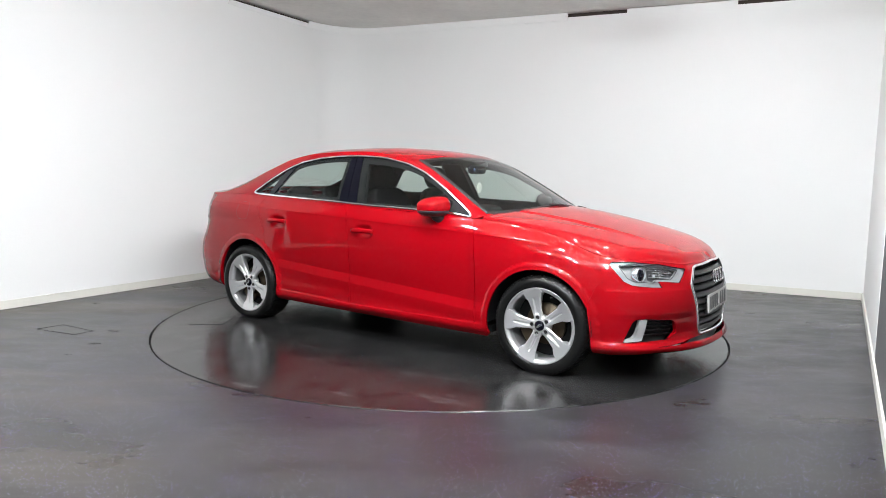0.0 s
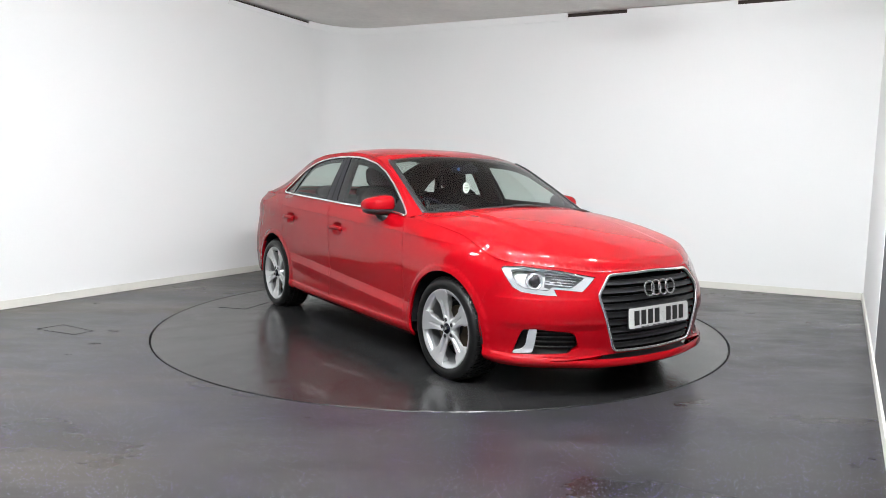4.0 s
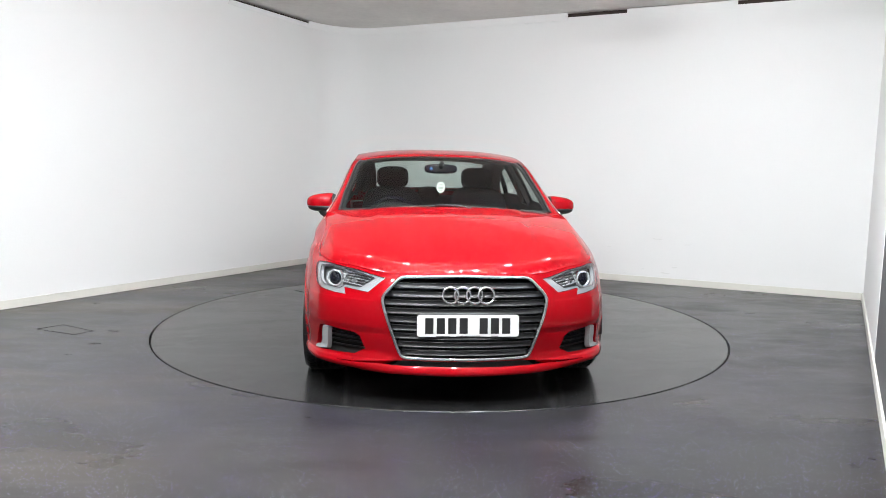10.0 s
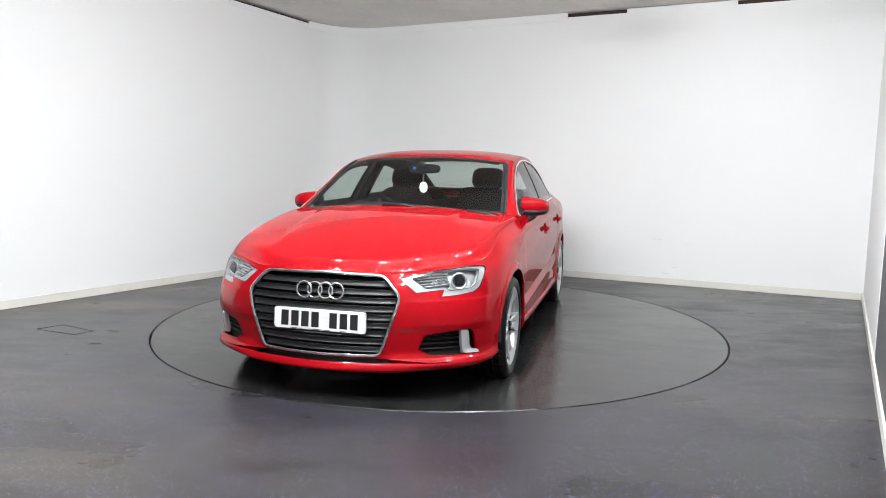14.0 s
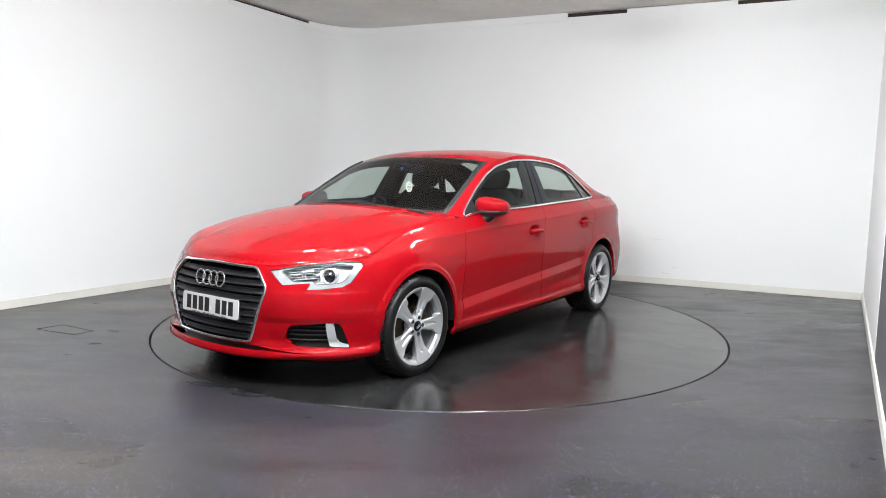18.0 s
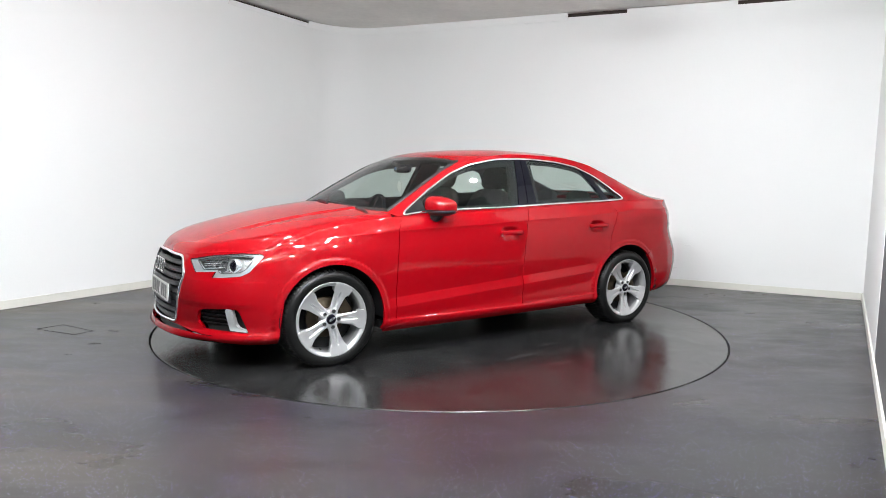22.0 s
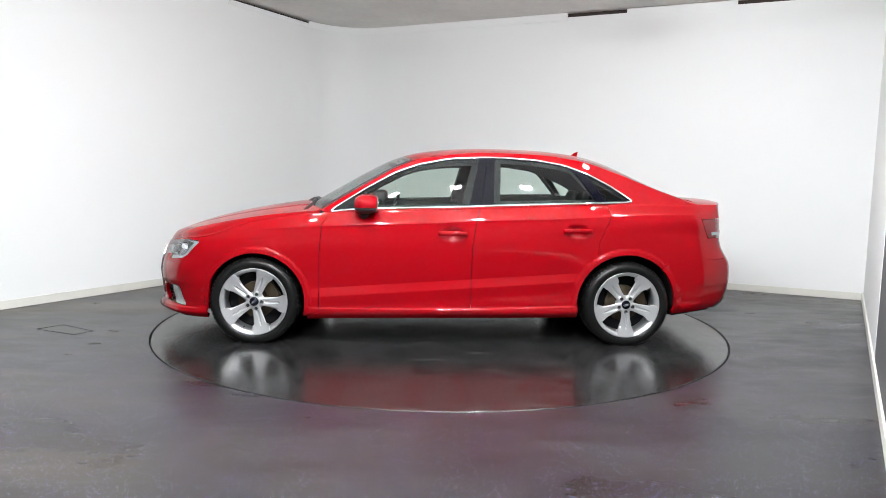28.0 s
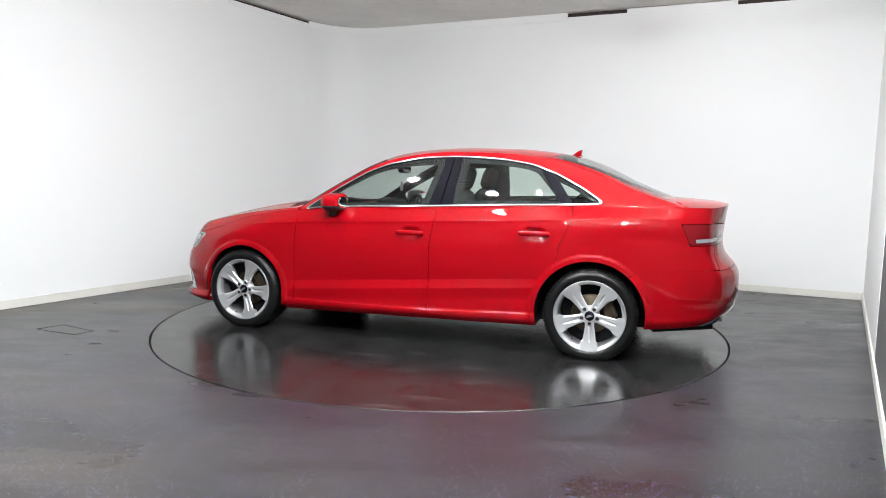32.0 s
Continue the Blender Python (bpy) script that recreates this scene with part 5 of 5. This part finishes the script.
def build_wheel():
    """A wheel with its axis along z, outer face up, hub face at z = 0."""
    w = new("wheel")
    tagged(w, "five-spoke silver alloy wheel with a black tyre")
    r, b = TYRE_R, RIM_R
    prof = [(b - 0.004, 0.010), (b + 0.006, 0.020), (b + 0.030, 0.027), (b + 0.052, 0.022), (r - 0.010, 0.006), (r - 0.004, -0.008), (r - 0.004, -0.03), (r - 0.004, -0.165), (r - 0.005, -0.19), (r - 0.012, -0.203), (b + 0.03, -0.21), (b - 0.004, -0.195)]
    part("tyre", lathe(prof, 96, True), RUBBER, w)
    groove = joined(*[lathe([(r + 0.0008, h), (r + 0.0012, h - 0.007), (r - 0.008, h - 0.007), (r - 0.008, h)], 72, True) for h in (-0.045, -0.085, -0.125)])
    part("tread_groove", groove, SEAM, w)
    blocks = bmesh.new()
    for k in range(64):
        for row, (h0, h1) in enumerate(((-0.010, -0.042), (-0.054, -0.082), (-0.094, -0.122), (-0.134, -0.188))):
            a0 = 2 * math.pi * (k + 0.5 * (row % 2)) / 64
            a1 = a0 + 2 * math.pi / 64 * 0.66
            q = [blocks.verts.new(((r + 0.002) * math.cos(u + s), (r + 0.002) * math.sin(u + s), h)) for u, h, s in ((a0, h0, 0), (a1, h0, 0), (a1, h1, 0.03), (a0, h1, 0.03))]
            lo = [blocks.verts.new((v.co.x * (r - 0.004) / (r + 0.002), v.co.y * (r - 0.004) / (r + 0.002), v.co.z)) for v in q]
            blocks.faces.new(q)
            for e in range(4):
                blocks.faces.new((q[e], lo[e], lo[(e + 1) % 4], q[(e + 1) % 4]))
    # shoulder blocks that wrap from the tread onto the sidewall
    for k in range(64):
        a0 = 2 * math.pi * k / 64
        rows = [[blocks.verts.new((q * math.cos(u), q * math.sin(u), h)) for u in (a0, a0 + 2 * math.pi / 64 * 0.70)] for q, h in ((r - 0.026, 0.0165), (r - 0.020, 0.0170), (r - 0.0065, 0.0055), (r + 0.002, -0.008), (r + 0.002, -0.012))]
        for e in range(4):
            blocks.faces.new((rows[e][0], rows[e][1], rows[e + 1][1], rows[e + 1][0]))
        for e in (0, 1):
            low = [blocks.verts.new((row[e].co.x * 0.985, row[e].co.y * 0.985, row[e].co.z - 0.003)) for row in rows]
            for g in range(4):
                blocks.faces.new((rows[g][e], rows[g + 1][e], low[g + 1], low[g]))
    bmesh.ops.recalc_face_normals(blocks, faces=blocks.faces)
    tagged(part("tread", blocks, RUBBER, w), kind="stuff")
    lip = lathe([(b + 0.002, 0.010), (b + 0.003, 0.016), (b - 0.003, 0.018), (b - 0.008, 0.013), (b - 0.018, 0.008), (b - 0.024, 0.002), (b - 0.027, -0.012), (b - 0.029, -0.030)], 96)
    part("rim", lip, ALLOY_FACE, w)
    part("barrel", lathe([(b - 0.029, -0.029), (b - 0.030, -0.17), (b - 0.012, -0.19), (b + 0.002, -0.19)], 72), ALLOY_DARK, w, "grey inner rim")
    part("valve_stem", moved(lathe([(0.0, 0.022), (0.004, 0.022), (0.005, 0.0)], 10), pose((b - 0.040) * math.cos(0.62), (b - 0.040) * math.sin(0.62), -0.012)), TRIM, w, "black tyre valve")
    # a spoke widens into the rim at both sides and has a tapering groove down its middle
    outline = smooth_loop([(0.026, -0.030), (0.062, -0.030), (0.100, -0.034), (0.152, -0.043), (0.180, -0.060), (b - 0.026, -0.066), (b - 0.014, -0.060), (b - 0.007, -0.03),
                           (b - 0.006, 0.0), (b - 0.007, 0.03), (b - 0.012, 0.052), (b - 0.022, 0.056), (0.188, 0.052), (0.160, 0.041), (0.100, 0.033), (0.062, 0.030), (0.026, 0.030)], 0.002, rounds=1)

    def spoke_face(x, y):
        far = np.hypot(x, y) / b
        z = 0.002 - 0.008 * np.sin(np.clip(far, 0, 1) * np.pi) + 0.017 * far ** 2
        # a tapering hollow down the middle and chamfered flanks
        wide = 0.0055 + 0.007 * np.clip((0.165 - x) / 0.09, 0, 1)
        groove = np.clip(1.6 - 1.6 * np.abs(y - 0.002) / wide, 0, 1) * step01(0.064, 0.076, x) * step01(0.178, 0.166, x)
        side = np.clip((np.abs(y) - 0.0235 - 0.14 * np.maximum(x - 0.06, 0)) / 0.004, 0, 1) * step01(0.172, 0.150, x)
        return np.stack([x, y, z - 0.012 * groove - 0.007 * side], 1)

    one = panel("spoke", ALLOY, w, spoke_face, [outline], 0.004, 0.036, up=(0, 0, 1))
    for i in range(5):
        q = one if i == 0 else part("spoke", one.data, None, w)
        q.matrix_basis = pose(0, 0, 0, 0, 0, 72 * i)
        a = radians(72 * i)
        seat_ring = lathe([(0.0135, 0.004), (0.0160, 0.003), (0.0170, -0.008), (0.0125, -0.008), (0.0120, 0.0)], 16, True)
        part("bolt_seat", moved(seat_ring, pose(0.052 * math.cos(a), 0.052 * math.sin(a), -0.004)), ALLOY_DARK, w, "grey bolt recess")
        bolt = lathe([(0.0, 0.001), (0.007, 0.001), (0.0085, 0.004), (0.0115, 0.002), (0.0120, -0.012)], 12)
        part("wheel_bolt", moved(bolt, pose(0.052 * math.cos(a), 0.052 * math.sin(a), -0.002)), TRIM, w, "dark wheel bolt")
    hub = lathe([(0.0, -0.002), (0.045, -0.004), (0.060, -0.012), (0.064, -0.05)], 40)
    part("hub", hub, ALLOY, w)
    capb = lathe([(0.0, 0.010), (0.026, 0.009), (0.031, 0.004), (0.032, -0.004)], 32)
    part("centre_cap", capb, GLOSS_BLACK, w, "dark centre cap")
    for k in range(4):
        mark = lathe([(0.0062 + 0.0011 * math.cos(a), 0.001 * math.sin(a)) for a in [math.pi * j / 3 for j in range(6)]], 16, True)
        part("cap_ring", moved(mark, pose((k - 1.5) * 0.0095, 0, 0.0102)), SATIN, w, "small silver ring on the cap")
    disc = lathe([(0.05, -0.080), (0.070, -0.080), (0.072, -0.088), (0.128, -0.088), (0.130, -0.091), (0.130, -0.108), (0.05, -0.108)], 64)
    part("brake_disc", disc, STEEL, w, "brownish steel brake disc")
    back = lathe([(0.0, -0.12), (b - 0.026, -0.12)], 48)
    part("back_plate", back, CABIN, w, "dark back plate")
    cal = box(-0.165, -0.085, -0.065, 0.065, -0.105, -0.055, 0.012)
    part("brake_caliper", cal, STEEL, w, "dull brake caliper")
    return w


wheel = build_wheel()
wheel.parent = body
HUB_Z = 0.296
spots = [(1.3185, 1, 33), (1.3185, -1, 33), (-1.3185, 1, 20), (-1.3185, -1, 55)]
for i, (wx, sd, spin) in enumerate(spots):
    m = Matrix.Translation((wx, 0.862 * sd, HUB_Z)) @ pose(0, 0, 0, -90 * sd, 0, 0) @ pose(0, 0, 0, 0, 0, spin)
    if i == 0:
        wheel.matrix_basis = m
    else:
        c = copy_thing(wheel, m)
        c.parent = body

# ---- inside ----
def seat(x, y, wide=0.26):
    s = new("seat")
    s.parent = body
    tagged(s, "dark grey cloth car seat with a headrest")
    part("cushion", ellipsoid(x + 0.12, y, 0.50, 0.27, wide, 0.09, 4), CLOTH, s)
    part("backrest", moved(ellipsoid(0, 0, 0.28, 0.075, wide, 0.33, 3.6), Matrix.Translation((x - 0.12, y, 0.52)) @ pose(0, 0, 0, 0, -20, 0)), CLOTH, s)
    part("headrest", moved(ellipsoid(0, 0, 0.690, 0.052, 0.135, 0.092, 3.2), Matrix.Translation((x - 0.12, y, 0.52)) @ pose(0, 0, 0, 0, -18, 0)), CLOTH, s)
    for k in (-0.05, 0.05):
        part("headrest_post", moved(tube_between([(0, k, 0.57), (0, k, 0.67)], 0.006), Matrix.Translation((x - 0.12, y, 0.52)) @ pose(0, 0, 0, 0, -18, 0)), CHROME, s)


seat(0.02, 0.36)
seat(0.02, -0.36)
bench = new("rear_bench")
bench.parent = body
tagged(bench, "dark cloth rear bench seat with headrests")
part("cushion", ellipsoid(-0.70, 0, 0.50, 0.28, 0.64, 0.10, 5), CLOTH, bench)
part("backrest", moved(ellipsoid(0, 0, 0.28, 0.08, 0.64, 0.32, 5), Matrix.Translation((-0.98, 0, 0.42)) @ pose(0, 0, 0, 0, -24, 0)), CLOTH, bench)
for y in (-0.40, 0.0, 0.40):
    part("headrest", moved(ellipsoid(0, 0, 0.62, 0.050, 0.13 if y else 0.11, 0.075, 3.0), Matrix.Translation((-0.98, y, 0.43)) @ pose(0, 0, 0, 0, -20, 0)), CLOTH, bench)
part("parcel_shelf", box(-1.75, -1.18, -0.60, 0.60, 0.965, 0.99, 0.01), CABIN, body, "black parcel shelf")
dash = [(0.98, 0.93), (0.80, 0.955), (0.62, 0.945), (0.52, 0.90), (0.50, 0.80), (0.56, 0.62), (0.60, 0.40), (0.98, 0.40)]
part("dashboard", moved(prism(dash, -0.68, 0.68, 0.0), Matrix.Rotation(radians(90), 4, "X")), CABIN, body, "black dashboard")
part("instrument_hood", ellipsoid(0.60, -0.36, 0.945, 0.12, 0.17, 0.05, 2.6), CABIN, body, "black instrument hood")
sw = new("steering_wheel")
sw.parent = body
tagged(sw, "black three-spoke steering wheel")
M = Matrix.Translation((0.42, -0.36, 0.86)) @ pose(0, 0, 0, 0, 65, 0) @ pose(0, 0, 0, 0, 180, 0)
part("steering_rim", moved(lathe([(0.178 + 0.016 * math.cos(a), 0.016 * math.sin(a)) for a in [2 * math.pi * j / 10 for j in range(10)]], 48, True), M), GLOSS_BLACK, sw)
part("steering_hub", moved(ellipsoid(0, 0, 0.0, 0.07, 0.075, 0.03, 3), M), CABIN, sw)
for a in (90, -90, 0):
    part("steering_spoke", moved(box(0.05, 0.175, -0.018, 0.018, -0.008, 0.008, 0.004), M @ pose(0, 0, 0, 0, 0, a)), CABIN, sw)
part("centre_console", box(-0.25, 0.58, -0.10, 0.10, 0.24, 0.62, 0.03), CABIN, body, "black centre console")
inner = new("rear_view_mirror")
inner.parent = body
tagged(inner, "black interior mirror under the screen top")
part("mirror_shell", ellipsoid(0.33, 0.0, 1.245, 0.022, 0.125, 0.036, 3.2), GLOSS_BLACK, inner)
part("mirror_stem", tube_between([(0.34, 0.0, 1.26), (0.42, 0.0, 1.285)], 0.018), CABIN, inner)
part("sticker", lathe([(0.0, 0.002), (0.013, 0.002), (0.013, 0.0)], 20), plain("blue_sticker", (0.03, 0.11, 0.32), 0.4), inner, "small blue round sticker")
inner.children[-1].matrix_basis = Matrix.Translation((0.353, -0.075, 1.245)) @ pose(0, 0, 0, 0, 90, 0)
tag = new("air_freshener")
tag.parent = body
tagged(tag, "white oval air freshener on a cord")
oval = prism([(0.032 * math.cos(a), 0.042 * math.sin(a)) for a in [2 * math.pi * j / 28 for j in range(28)]], -0.002, 0.002)
part("card", moved(oval, Matrix.Translation((0.355, 0.0, 1.105)) @ pose(0, 0, 0, 90, 0, 90)), TAG, tag)
for z, w in ((1.125, 0.014), (1.107, 0.020), (1.098, 0.018), (1.082, 0.012)):
    part("bar", box(0.357, 0.3578, -w, w, z - 0.003, z + 0.003), plain("faded_print", (0.35, 0.38, 0.32), 0.6), tag)
part("cord", tube_between([(0.345, 0, 1.21), (0.355, 0, 1.15)], 0.0015, 5), TAG, tag)
for sd in (1, -1):
    pts = [(0.87, 0.91), (0.78, 0.925), (0.3, 0.962), (-0.25, 0.982), (-0.86, 1.008), (-1.3, 1.018), (-1.3, 0.75), (-0.98, 0.62), (-0.9, 0.28), (0.87, 0.28)]
    panel("door_card", CABIN, body, flank, [sx(pts)], 0.06, 0.0, -0.055, sd, "dark inner door trim")
    pil = between((-0.13, -0.22), (-0.40, -0.42), 0.0, 0.0, 6)
    panel("inner_pillar", CABIN, body, house_side, [pil], 0.06, 0.03, -0.035, sd, "dark inner pillar trim")
    # dark window seals inside the panes
    for outer in (PANE_F, PANE_R):
        cx = sum(q[0] for q in outer) / len(outer)
        cz = sum(q[1] for q in outer) / len(outer)
        hole = [(cx + (x - cx) * 0.89, cz + (z - cz) * 0.78) for x, z in outer]
        panel("window_seal", CABIN, body, house_side, [outer, hole], 0.04, 0.0, -0.012, sd, "black inner window frame")


def turn(t):
    return pose(0, 0, 0, 0, 0, TURN_START + TURN_RATE * t)


def motions():
    rows = [(2.0 * i, turn(2.0 * i)) for i in range(17)]
    walk(turntable, [(t, Matrix.Translation((0, TABLE_Y, 0)) @ m) for t, m in rows])
    walk(car, [(t, m @ Matrix.Translation((OX, OY, 0))) for t, m in rows])


motions()
